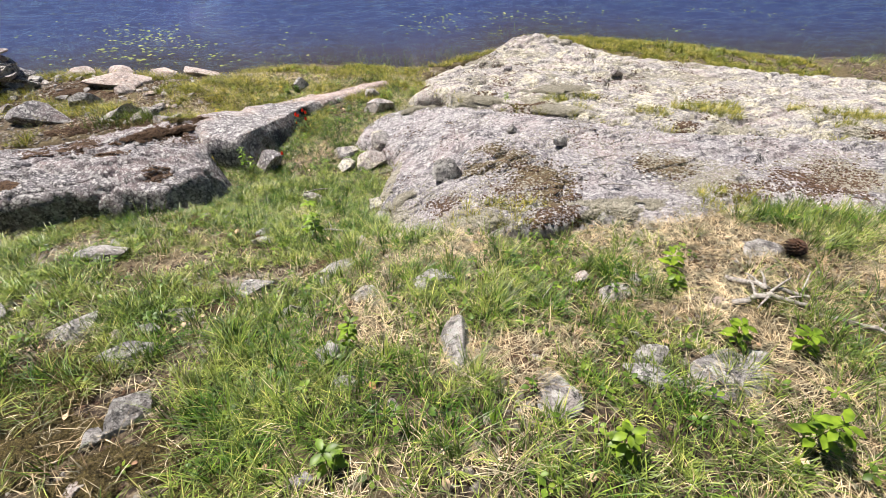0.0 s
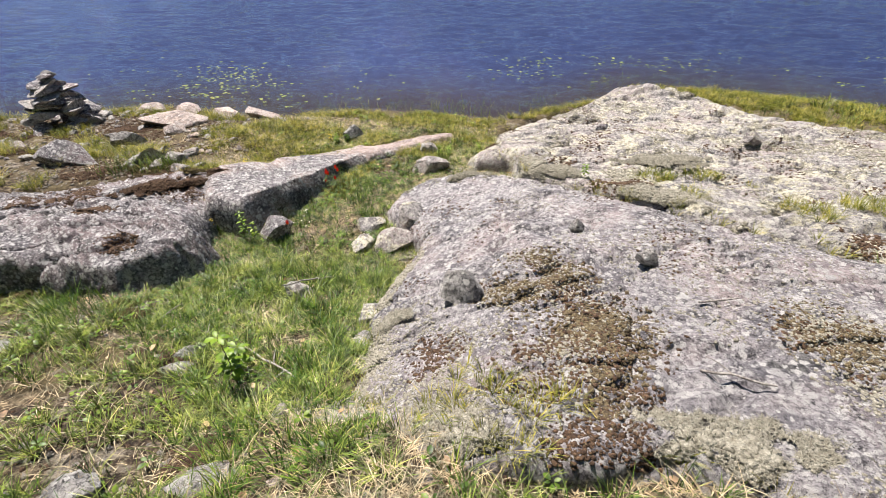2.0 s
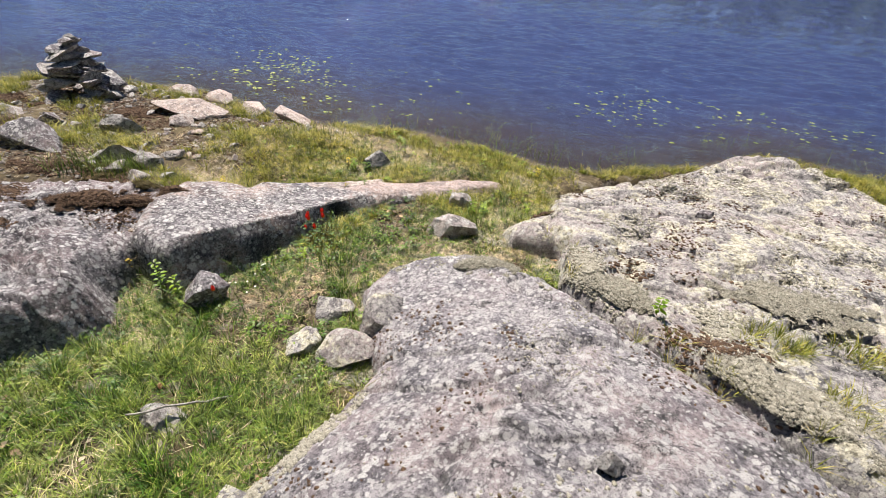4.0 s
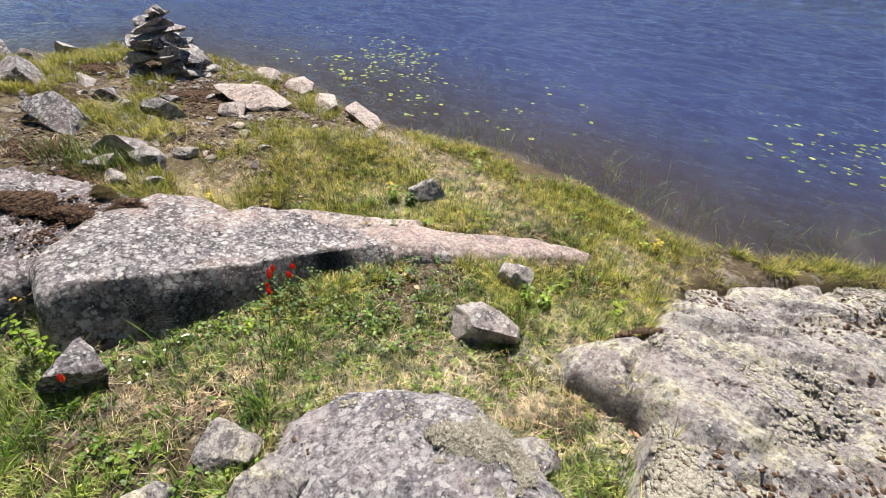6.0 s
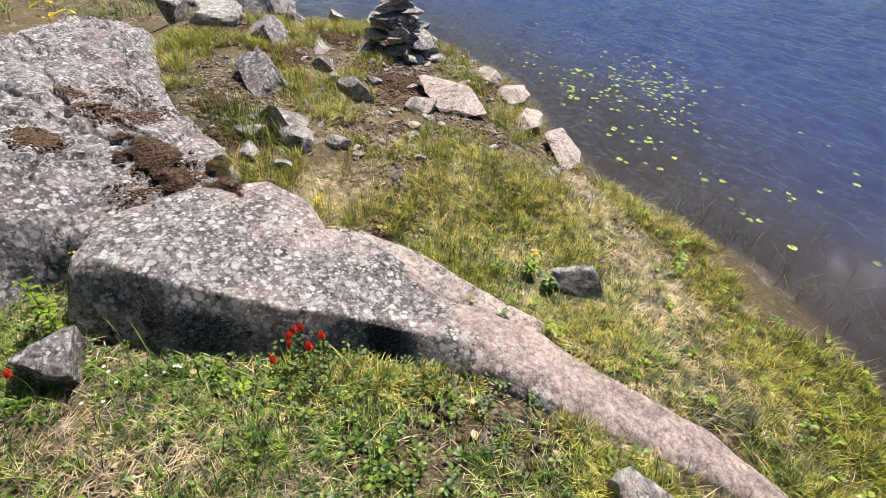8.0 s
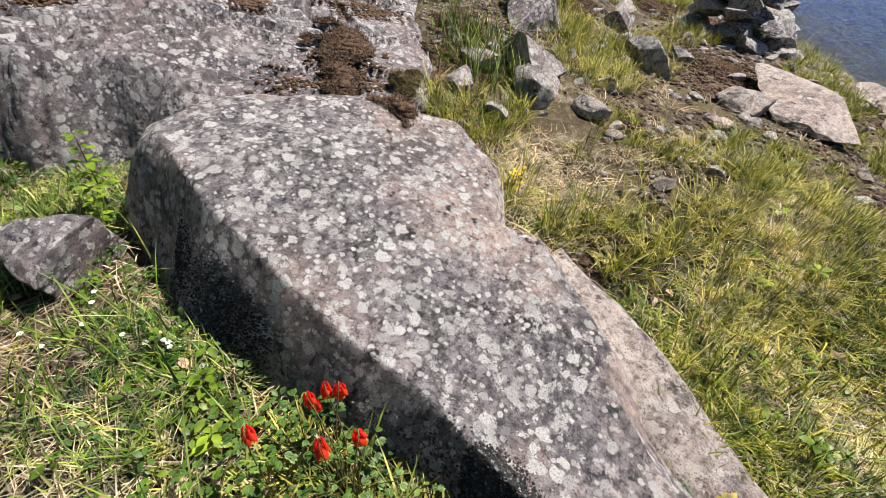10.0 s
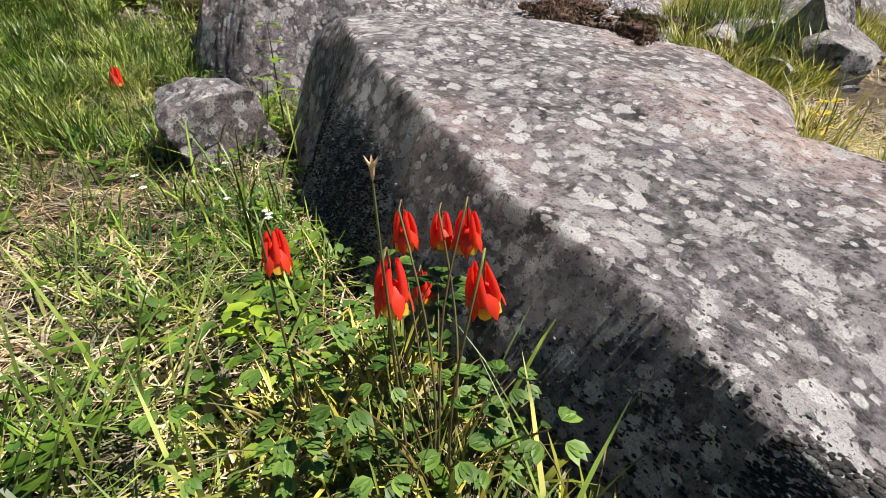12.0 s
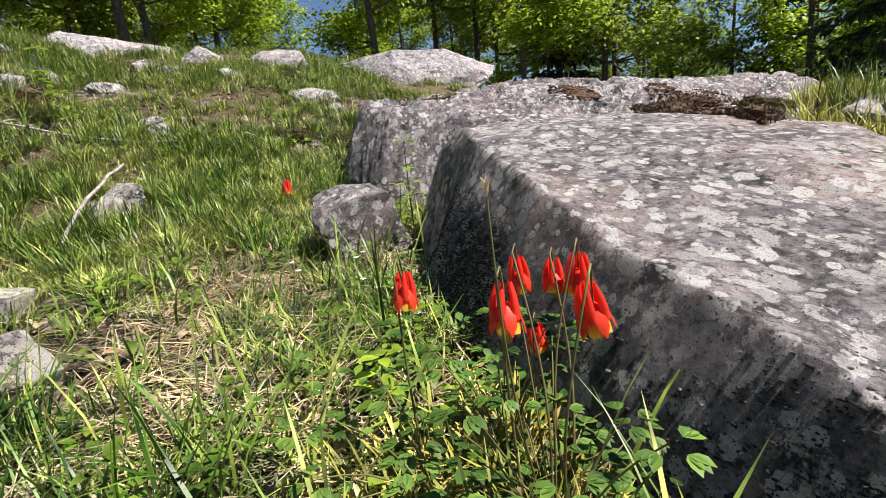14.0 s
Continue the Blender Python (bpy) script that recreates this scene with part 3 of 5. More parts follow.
# ---- cairn ----
def cairn(x, y):
    base = new("cairn")
    base.location = (x, y, surface_z(x, y) - 0.03)
    tagged(base, "stacked cairn of flat dark grey stones by the water", "cairn")
    rng = np.random.RandomState(8)
    layers = [(0.0, 6, 0.3, 0.12, 0.3), (0.09, 5, 0.29, 0.1, 0.36), (0.17, 6, 0.26, 0.08, 0.38), (0.23, 5, 0.21, 0.09, 0.34), (0.3, 4, 0.19, 0.07, 0.4),
              (0.36, 5, 0.16, 0.07, 0.3), (0.42, 3, 0.13, 0.06, 0.36), (0.47, 3, 0.1, 0.07, 0.28), (0.53, 2, 0.07, 0.06, 0.32), (0.58, 2, 0.05, 0.06, 0.18)]
    k = 0
    for z, count, radius, h, size in layers:
        z, h = z * 1.12, h * 1.1
        for j in range(count):
            a = 2 * math.pi * (j + 0.37 * k % 1) / count + rng.uniform(-0.45, 0.45)
            w = size * rng.uniform(0.6, 1.3)
            radius = radius * rng.uniform(0.85, 1.15)
            ob = new("stone_block", rock_mesh("stone_block", 500 + k, (w, w * rng.uniform(0.6, 0.85), h * rng.uniform(0.8, 1.4)), ROCK_LICHEN if k % 3 else ROCK_STONE, 3, 0.2))
            ob.parent = base
            ob.matrix_local = pose(radius * math.cos(a), radius * math.sin(a), z, rng.uniform(-14, 14), rng.uniform(-14, 14), math.degrees(a) + rng.uniform(-40, 40))
            k += 1
    for j in range(7):
        a = rng.uniform(0, 6.28)
        ob = new("stone_block", rock_mesh("stone_block", 560 + j, (0.2, 0.14, 0.07), ROCK_STONE, 3))
        ob.parent = base
        ob.matrix_local = pose(0.46 * math.cos(a), 0.46 * math.sin(a), 0.0, 0, 0, rng.uniform(0, 360))


cairn(-6.03, 6.28)


# ---- moss and lichen ----
def moss_material(name, dark, light, pit=0.3, relief=1.0):
    m, nt, b = material(name)
    f, g = noise_tex(nt, 45, 8, 0.8), noise_tex(nt, 260, 4, 0.8)
    col = mix(nt, step(nt, g, 0.4, 0.65), ramp(nt, f, [(0.4, dark), (0.6, light)]), tuple(v * pit for v in dark))
    nt.links.new(col, b.inputs["Base Color"])
    b.inputs["Roughness"].default_value = 1.0
    first = bump(nt, b, f, relief, 0.03)
    bump(nt, b, g, relief, 0.01, first)
    return m


MOSS_BROWN = moss_material("brown_moss", (0.045, 0.024, 0.015), (0.25, 0.15, 0.085), 0.35, 0.4)
MOSS_MIXED = moss_material("mottled_moss", (0.05, 0.03, 0.016), (0.34, 0.27, 0.15), 0.5, 0.4)
MOSS_OLIVE = moss_material("olive_moss", (0.09, 0.065, 0.02), (0.3, 0.23, 0.08))
LICHEN_PALE = moss_material("pale_reindeer_lichen", (0.27, 0.245, 0.185), (0.56, 0.53, 0.44), 0.5, 0.35)


def blades(name, base, height, azimuth, lean, width, mat, label, segs=3):
    """Curved tapering blades as one joined mesh."""
    n = len(base)
    s = {3: (0.0, 0.4, 0.75, 1.0), 2: (0.0, 0.55, 1.0)}[segs]
    dx, dy = np.cos(azimuth), np.sin(azimuth)
    rows = []
    for t in s:
        out, up = height * lean * t ** 1.6, height * t * (1 - 0.45 * np.minimum(lean, 1.6) * t * 0.75)
        centre = base + np.stack([dx * out, dy * out, up], -1)
        w = width * (1 - 0.75 * t ** 2) / 2
        side = np.stack([-dy * w, dx * w, w * 0], -1)
        rows += [centre] if t == 1.0 else [centre - side, centre + side]
    v = np.stack(rows, 1)
    k = v.shape[1]
    o = (np.arange(n) * k)[:, None]
    quads = np.concatenate([o + np.array([[2 * i, 2 * i + 1, 2 * i + 3, 2 * i + 2]]) for i in range(segs - 1)])
    tips = o + np.array([[k - 3, k - 2, k - 1]])
    ob = new(name, mesh_arrays(name, v.reshape(-1, 3), [quads, tips], mat))
    return tagged(ob, label, "grass" if label else "", kind="stuff")


def moss_pad(x, y, w, l, h, turn, mat, label, seed):
    """A ragged cushion heaped from small uneven tufts, with a fuzz of short leaves."""
    rng = np.random.RandomState(seed)
    pale = mat is LICHEN_PALE
    count = int(min(2800, 500 + 9000 * w * l))
    u, v = rng.uniform(-1.25, 1.25, (2, count * 6))
    ca, sa = math.cos(radians(turn)), math.sin(radians(turn))
    px, py = x + u * w / 2 * ca - v * l / 2 * sa, y + u * w / 2 * sa + v * l / 2 * ca
    edge = 0.8 - np.hypot(u, v) + 1.9 * fbm(px, py, 0.22, seed, 5) + 1.1 * fbm(px, py, 0.06, seed + 5, 3)
    under = surface_z(px, py)
    ok = (edge > 0) & (np.abs(under - surface_z(x, y)) < 0.12)
    px, py, edge, under = (q[ok][:count] for q in (px, py, edge, under))
    n = len(px)
    bm = bmesh.new()
    bmesh.ops.create_icosphere(bm, subdivisions=1, radius=1.0)
    ball = np.array([q.co[:] for q in bm.verts])
    tri = np.array([[q.index for q in f.verts] for f in bm.faces])
    bm.free()
    s = rng.uniform(0.004, 0.0165, n) * (0.6 + np.clip(edge, 0, 0.8)) * (0.8 if pale else 1.0)
    z = under + np.clip(edge, 0, 0.7) * h * 0.6 * rng.uniform(0.3, 1.0, n) - 0.002
    verts = ball[None] * (1 + 0.4 * rng.uniform(-1, 1, (n, len(ball), 1))) * s[:, None, None] * np.array([1.3, 1.3, 0.55]) + np.stack([px, py, z], -1)[:, None]
    faces = tri[None] + (np.arange(n) * len(ball))[:, None, None]
    ob = new("lichen_mat" if pale else "moss_cushion", mesh_arrays("moss", verts.reshape(-1, 3), faces.reshape(-1, 3), mat))
    k = rng.randint(0, n, 3 * n)
    base = np.stack([px, py, z], -1)[k] + rng.normal(0, 1, (3 * n, 3)) * s[k][:, None] * np.array([0.8, 0.8, 0.4])
    fuzz = blades("fuzz", base, rng.uniform(0.008, 0.022, 3 * n), rng.uniform(0, 6.28, 3 * n), rng.uniform(0.2, 1.8, 3 * n), rng.uniform(0.002, 0.005, 3 * n), mat, "", 2)
    fuzz.parent = ob
    return tagged(ob, label, "lichen" if pale else "moss", kind="stuff")


for k, (x, y, w, l, h, turn, mat, label) in enumerate([
    (-3.12, 4.5, 0.62, 0.3, 0.07, 40, MOSS_BROWN, "dark reddish-brown moss mat on the boulder"),
    (-2.72, 4.98, 0.34, 0.17, 0.07, 65, MOSS_BROWN, "dark brown moss cushion at the boulder edge"),
    (-2.82, 4.66, 0.3, 0.16, 0.06, 50, MOSS_BROWN, "dark reddish-brown moss mat on the boulder"),
    (-2.95, 4.95, 0.36, 0.22, 0.08, 30, MOSS_OLIVE, "olive brown moss cushion behind the boulder"),
    (-2.92, 3.12, 0.5, 0.26, 0.16, 10, MOSS_OLIVE, "olive moss cushion under the bedrock edge"),
    (-3.5, 4.95, 0.5, 0.4, 0.06, 0, MOSS_OLIVE, "olive brown moss over thin soil"),
    (-3.9, 4.7, 0.6, 0.3, 0.06, 20, MOSS_BROWN, "dark brown moss over thin soil"),
    (-5.2, 5.1, 0.7, 0.4, 0.05, 10, MOSS_BROWN, "reddish brown moss over thin soil"),
    (-5.0, 6.1, 0.8, 0.4, 0.05, 50, MOSS_BROWN, "reddish brown moss over thin soil"),
    (-6.5, 5.6, 0.9, 0.5, 0.05, 30, MOSS_BROWN, "reddish brown moss over thin soil"),
    (-5.9, 4.4, 0.9, 0.5, 0.05, 30, MOSS_BROWN, "reddish brown moss over thin soil"),
    (-1.1, 0.75, 0.7, 0.4, 0.06, 20, MOSS_OLIVE, "dark olive moss bank on the slope"),
    (-1.6, 1.15, 0.5, 0.3, 0.06, 60, MOSS_OLIVE, "dark olive moss bank on the slope"),
    (-0.75, 0.62, 0.4, 0.26, 0.05, 0, MOSS_OLIVE, "dark olive moss bank on the slope"),
    (-1.55, 0.85, 0.7, 0.45, 0.07, 15, MOSS_OLIVE, "dark olive moss bank beside jagged stones"),
    (-1.75, 1.25, 0.5, 0.35, 0.06, 60, MOSS_OLIVE, "dark olive moss in a stony hollow"),
    (0.35, 1.12, 0.5, 0.26, 0.03, 20, MOSS_BROWN, "bare brown moss and litter in turf"),
    (0.05, 1.45, 0.4, 0.2, 0.03, 0, MOSS_BROWN, "bare brown moss and litter in turf"),
    (-0.75, 2.2, 0.45, 0.25, 0.03, 40, MOSS_BROWN, "bare brown moss and litter in turf"),
    (-1.15, 1.75, 0.35, 0.2, 0.03, 10, MOSS_BROWN, "bare brown moss and litter in turf"),
    (-1.4, 2.72, 0.35, 0.22, 0.05, 10, MOSS_BROWN, "bare reddish-brown moss in hillside grass"),
    (-0.92, 4.0, 0.22, 0.14, 0.04, 0, MOSS_BROWN, "brown moss among grass"),
    (-0.3, 6.55, 0.4, 0.26, 0.06, 30, MOSS_BROWN, "reddish-brown moss at the slab's foot"),
    (-0.15, 5.85, 0.3, 0.24, 0.05, 30, MOSS_BROWN, "reddish-brown moss between slabs"),
    (-1.95, 3.05, 0.26, 0.18, 0.09, 0, MOSS_OLIVE, "dark moss hummock in hillside grass"),
    (-2.2, 3.1, 0.3, 0.18, 0.1, 30, MOSS_OLIVE, "dark moss hummock in hillside grass"),
    (-0.7, 4.35, 0.3, 0.24, 0.06, 30, LICHEN_PALE, "pale crumbly lichen on the slab edge"),
    (-0.35, 3.2, 0.35, 0.22, 0.05, 60, LICHEN_PALE, "pale crumbly lichen on the slab edge"),
    (0.5, 5.45, 0.7, 0.3, 0.05, -30, LICHEN_PALE, "pale crumbly lichen along the slab step"),
    (1.3, 5.0, 0.8, 0.35, 0.05, -30, LICHEN_PALE, "pale crumbly lichen along the slab step"),
    (1.6, 6.0, 0.9, 0.5, 0.04, 10, LICHEN_PALE, "pale crumbly lichen on the slab"),
    (-0.25, 5.4, 0.4, 0.3, 0.06, 10, LICHEN_PALE, "pale crumbly lichen between slabs"),
    (0.2, 2.4, 0.5, 0.26, 0.05, 0, LICHEN_PALE, "pale crumbly lichen at the slab's upper edge"),
    (1.2, 2.5, 0.6, 0.26, 0.04, 0, LICHEN_PALE, "pale crumbly lichen at the slab's upper edge"),
]):
    moss_pad(x, y, w, l, h, turn, mat, label, 700 + k)


def scatter(rng, count, box, weight):
    xs, ys = [], []
    total = 0
    while total < count:
        x, y = rng.uniform(box[0], box[1], 30000), rng.uniform(box[2], box[3], 30000)
        ok = rng.rand(30000) < weight(x, y)
        xs.append(x[ok]), ys.append(y[ok])
        total += ok.sum()
        if not ok.any():
            break
    return np.concatenate(xs)[:count], np.concatenate(ys)[:count]


# crumbs of lichen and moss strewn over the slabs: too many to count
def crumbs(name, count, where, mat, label, seed, size=(0.003, 0.01), thick=0.75):
    rng = np.random.RandomState(seed)
    bm = bmesh.new()
    bmesh.ops.create_icosphere(bm, subdivisions=1, radius=1.0)
    ball = np.array([v.co[:] for v in bm.verts])
    tri = np.array([[v.index for v in f.verts] for f in bm.faces])
    bm.free()
    x, y, *known = where(rng, count)
    z = known[0] if known else surface_z(x, y)
    s = rng.uniform(*size, len(x)) * rng.uniform(0.5, 1.0, len(x))
    v = ball[None] * (1 + 0.55 * rng.uniform(-1, 1, (len(x), len(ball), 1))) * s[:, None, None] * np.array([1.4, 1.4, thick])
    v = v + np.stack([x, y, z + s * 0.1], -1)[:, None, :]
    f = tri[None] + (np.arange(len(x)) * len(ball))[:, None, None]
    ob = new(name, mesh_arrays(name, v.reshape(-1, 3), f.reshape(-1, 3), mat))
    return tagged(ob, label, "lichen", kind="stuff")


def on_outline(outline, cluster, seed, cut=0.05):
    xs, ys = np.array(outline).T
    def where(rng, count):
        out_x, out_y = [], []
        while sum(map(len, out_x)) < count:
            x, y = rng.uniform(max(xs.min(), -4.6), min(xs.max(), 3.6), 20000), rng.uniform(ys.min(), ys.max(), 20000)
            ok = (inside_distance(x, y, outline) > 0.04) & (fbm(x, y, cluster, seed, 4) > cut)
            out_x.append(x[ok]), out_y.append(y[ok])
        return np.concatenate(out_x)[:count], np.concatenate(out_y)[:count]
    return where


def on_mesh(ob, weight):
    """Places spread evenly over the skin of a rock."""
    me = ob.data
    co, quad = np.empty(len(me.vertices) * 3, np.float32), np.empty(len(me.polygons) * 4, np.int32)
    area = np.empty(len(me.polygons), np.float32)
    me.vertices.foreach_get("co", co)
    me.loops.foreach_get("vertex_index", quad)
    me.polygons.foreach_get("area", area)
    corner = co.reshape(-1, 3)[quad.reshape(-1, 4)]
    mid = corner.mean(1)
    def where(rng, count):
        w = weight(*mid.T) * area
        c = corner[rng.choice(len(w), count, p=w / w.sum())]
        u, v = rng.rand(2, count, 1)
        at = (c[:, 0] * (1 - u) + c[:, 1] * u) * (1 - v) + (c[:, 3] * (1 - u) + c[:, 2] * u) * v
        return at[:, 0], at[:, 1], at[:, 2]
    return where


def patchy(outline, size, seed, cut, low=-0.2, high=9.0, extra=None):
    """Weight over a rock: patches of a noise, between two distances from an outline."""
    def weight(x, y, z):
        d = inside_distance(x, y, outline)
        w = np.clip(6 * (fbm(x, y, size, seed, 5) - cut), 0, 1) * ((d > low) & (d < high) & (np.abs(x) < 4.2))
        return w * extra(x, y) if extra else w
    return weight


def soil_bed(test, box, seed):
    """Places on the soil where test(x, y) holds, thinned by a patchy noise."""
    def where(rng, count):
        x, y = scatter(rng, count, box, lambda x, y: np.where(test(x, y) & (rock_cover(x, y) < 0.02), np.clip(0.1 + 5 * fbm(x, y, 0.25, seed, 4), 0, 1), 0))
        return x, y, ground_z(x, y)
    return where


near_rock, far_rock, long_rock, back_rock = (bpy.data.objects[n] for n in ("rock_slab_1", "rock_slab_2", "boulder_1", "boulder_2"))
upper_end = lambda x, y: smooth(3.5, 2.7, y) + 0.15
lower_side = lambda x, y: smooth(0.75, 0.2, -inside_distance(x, y, NEAR_SLAB)) + 0.12
crumbs("lichen_grains", 15000, on_mesh(near_rock, patchy(NEAR_SLAB, 0.5, 61, 0.03, 0.0, 9.0, upper_end)), LICHEN_PALE, "granular cream lichen in patches over the slab", 31, (0.002, 0.0085))
crumbs("moss_grains", 7000, on_mesh(near_rock, patchy(NEAR_SLAB, 0.4, 63, 0.07, 0.0, 9.0, upper_end)), MOSS_BROWN, "dark brown moss grains over the slab's upper end", 33, (0.002, 0.009))
crumbs("lichen_grains", 4500, on_mesh(near_rock, patchy(NEAR_SLAB, 0.25, 66, -0.02, -0.05, 0.12, lambda x, y: (x < 0.2) * 1.0)), LICHEN_PALE, "granular cream lichen along the slab's edge", 41, (0.003, 0.013))
crumbs("lichen_grains", 17000, on_mesh(far_rock, patchy(FAR_SLAB, 0.5, 62, 0.0, 0.0, 9.0, lower_side)), LICHEN_PALE, "granular cream lichen in patches over the far slab", 32, (0.003, 0.013))
crumbs("moss_grains", 7000, on_mesh(far_rock, patchy(FAR_SLAB, 0.35, 64, 0.06, 0.0, 9.0, lower_side)), MOSS_BROWN, "dark brown moss in the far slab's hollows", 34, (0.003, 0.012))
crumbs("moss_grains", 3500, on_mesh(back_rock, patchy(BACK_BOULDER, 0.4, 65, 0.16, 0.0)), MOSS_BROWN, "dark brown moss grains on the bedrock", 35, (0.002, 0.009))
def round_spots(spots, seed):
    """Weight: ragged patches round (x, y, radius)."""
    def weight(x, y, z):
        w = np.maximum.reduce([1.0 - np.hypot(x - sx, y - sy) / r for sx, sy, r in spots])
        return np.clip(w + 0.25, 0, 1) ** 1.5 * np.clip(0.2 + 3.0 * fbm(x, y, 0.22, seed, 5), 0, 1) + 0.02 * (w > 0)
    return weight


SLAB_MOSS = [(0.46, 3.5, 0.34), (0.72, 3.05, 0.36), (1.75, 3.2, 0.25), (0.62, 2.75, 0.3)]
crumbs("moss_patches", 5000, on_mesh(near_rock, round_spots(SLAB_MOSS, 201)), MOSS_MIXED, "mottled brown and olive moss patches on the slab", 202, (0.002, 0.011))
crumbs("moss_patches", 2600, on_mesh(near_rock, round_spots(SLAB_MOSS, 203)), MOSS_BROWN, "reddish-brown moss patches on the slab", 204, (0.002, 0.01))
crumbs("moss_patches", 5000, on_mesh(back_rock, round_spots([(-3.75, 4.15, 0.3), (-3.1, 3.95, 0.14), (-2.5, 3.55, 0.16), (-2.75, 4.6, 0.25)], 205)), MOSS_BROWN, "dark brown moss patches on the bedrock", 206, (0.002, 0.011))
crumbs("lichen_grains", 3500, on_mesh(near_rock, round_spots(SLAB_MOSS, 207)), LICHEN_PALE, "cream lichen grains among moss on the slab", 208, (0.002, 0.009))
crumbs("lichen_cushions", 1500, soil_bed(lambda x, y: inside_distance(x, y, NEAR_SLAB) > -0.22, (-1.25, 0.3, 2.4, 5.7), 67), LICHEN_PALE, "cushions of cream reindeer lichen at the slab's foot", 42, (0.006, 0.022))
crumbs("lichen_cushions", 1300, soil_bed(lambda x, y: x > -9, (-0.75, 0.3, 5.2, 6.2), 69), LICHEN_PALE, "cushions of cream reindeer lichen between the slabs", 44, (0.006, 0.022))
crumbs("moss_tufts", 2600, soil_bed(lambda x, y: x > -9, (-3.6, -2.5, 4.4, 5.3), 169), MOSS_BROWN, "dark reddish-brown moss behind the bedrock's edge", 47, (0.005, 0.016))


def crusted_flank(x, y, z):
    d = inside_distance(x, y, LONG_BOULDER)
    return np.where((d < 0.075 + 0.07 * smooth(5.35, 5.6, y)) & (z > 0.06) & (x > -2.0) & (y > 4.7) & (y < 5.85), np.clip(0.3 + 4 * fbm(x, y, 0.25, 171, 4), 0.02, 1) * smooth(0.075 + 0.07 * smooth(5.35, 5.6, y), 0.045, d) * (0.12 + smooth(5.3, 5.6, y)) * smooth(5.85, 5.6, y), 0)


BLACK_LICHEN = moss_material("black_rock_lichen", (0.01, 0.01, 0.01), (0.06, 0.058, 0.055), 0.5, 0.3)
GREY_LICHEN = moss_material("grey_leaf_lichen", (0.2, 0.22, 0.2), (0.5, 0.53, 0.5), 0.5)
crumbs("black_lichen", 20000, on_mesh(long_rock, crusted_flank), BLACK_LICHEN, "black leafy lichen crusting the boulder's flank", 48, (0.001, 0.0034), 0.35)
crumbs("grey_lichen", 1500, on_mesh(long_rock, crusted_flank), GREY_LICHEN, "pale grey lichen flakes on the boulder's flank", 49, (0.0012, 0.004), 0.4)


GRAVEL = moss_material("pale_grit", (0.3, 0.26, 0.22), (0.66, 0.6, 0.54), 0.6)


def on_soil(box, cut, seed):
    def where(rng, count):
        return scatter(rng, count, box, lambda x, y: np.where(off_rock(x, y), np.clip(0.4 + 3 * fbm(x, y, 0.5, seed, 3) - cut, 0, 1), 0))
    return where


# ---- grass ----
def tufts(name, count, per, box, weight, mat, label, seed, tall=(0.05, 0.12), wide=(0.002, 0.0052), spread_r=0.032, lean=(0.15, 1.3), segs=3):
    rng = np.random.RandomState(seed)
    x, y = scatter(rng, count, box, weight)
    size = rng.uniform(0.6, 1.25, len(x)) * (1 + 0.9 * fbm(x, y, 1.1, seed + 2, 3))
    idx = np.repeat(np.arange(len(x)), per)
    n = len(idx)
    r, a = spread_r * np.sqrt(rng.rand(n)) * size[idx] * 1.3, rng.uniform(0, 2 * math.pi, n)
    bx, by = x[idx] + r * np.cos(a), y[idx] + r * np.sin(a)
    bz = ground_z(bx, by) - 0.006
    az = a + rng.normal(0, 0.6, n)
    h = rng.uniform(*tall, n) * size[idx]
    return blades(name, np.stack([bx, by, bz], -1), h, az, rng.uniform(*lean, n), rng.uniform(*wide, n), mat, label, segs)


def off_rock(x, y, margin=-0.02):
    return (rock_cover(x, y) < margin) & (inland(x, y) > 0.06)


def hill_weight(x, y):
    return np.where(off_rock(x, y) & (y < 4.2), np.clip(0.42 + 0.35 * smooth(0.0, -0.7, x) + 4.6 * fbm(x, y, 0.4, 71, 4) + 0.3 * smooth(0.3, 0.9, x), 0.05, 1), 0)


def lane_weight(x, y):
    near = (x > -2.6) & (x < 0.4) & (y > 2.8) & (y < 7.2)
    dry = smooth(0.55, 0.1, np.hypot((x + 1.35), (y - 6.05) * 0.8))
    return np.where(off_rock(x, y) & near, np.clip(0.45 + 4.4 * fbm(x, y, 0.35, 72, 4) - 0.6 * dry, 0.03, 1), 0)


def shore_weight(x, y):
    d = inland(x, y)
    ok = off_rock(x, y, -0.01) & (d < 2.1) & (x > -3.6) & (y > 5.6)
    right = (x > 1.7) & (d < 1.3) & (rock_cover(x, y) < 0.06) & (d > 0.05)
    return np.where(ok | right, np.clip(0.45 + 4.2 * fbm(x, y, 0.35, 73, 4), 0.05, 1), 0)


def flat_weight(x, y):
    ok = off_rock(x, y) & (x < -2.6) & (y > 4.0)
    return np.where(ok, np.clip(0.1 + 2.8 * fbm(x, y, 0.5, 74, 3) + 0.25 * smooth(-4.2, -3.0, x), 0.0, 1), 0)


tufts("grass", 4800, 34, (-4.2, 3.8, -1.2, 4.2), hill_weight, GRASS, "short green grass tufts on the slope", 81, (0.05, 0.13))
tufts("grass", 1500, 34, (-2.6, 0.4, 2.8, 7.2), lane_weight, GRASS, "lush green grass in the hollow between the rocks", 82, (0.035, 0.09))
tufts("grass", 3200, 26, (-3.6, 6.5, 5.6, 9.9), shore_weight, SHORE_GRASS, "yellow-green grass along the lake edge", 83, (0.035, 0.1), (0.002, 0.005))
tufts("grass", 1500, 26, (-8.4, -2.6, 3.6, 7.6), flat_weight, SHORE_GRASS, "thin yellow-green grass tufts on the stony flat", 84, (0.06, 0.15))
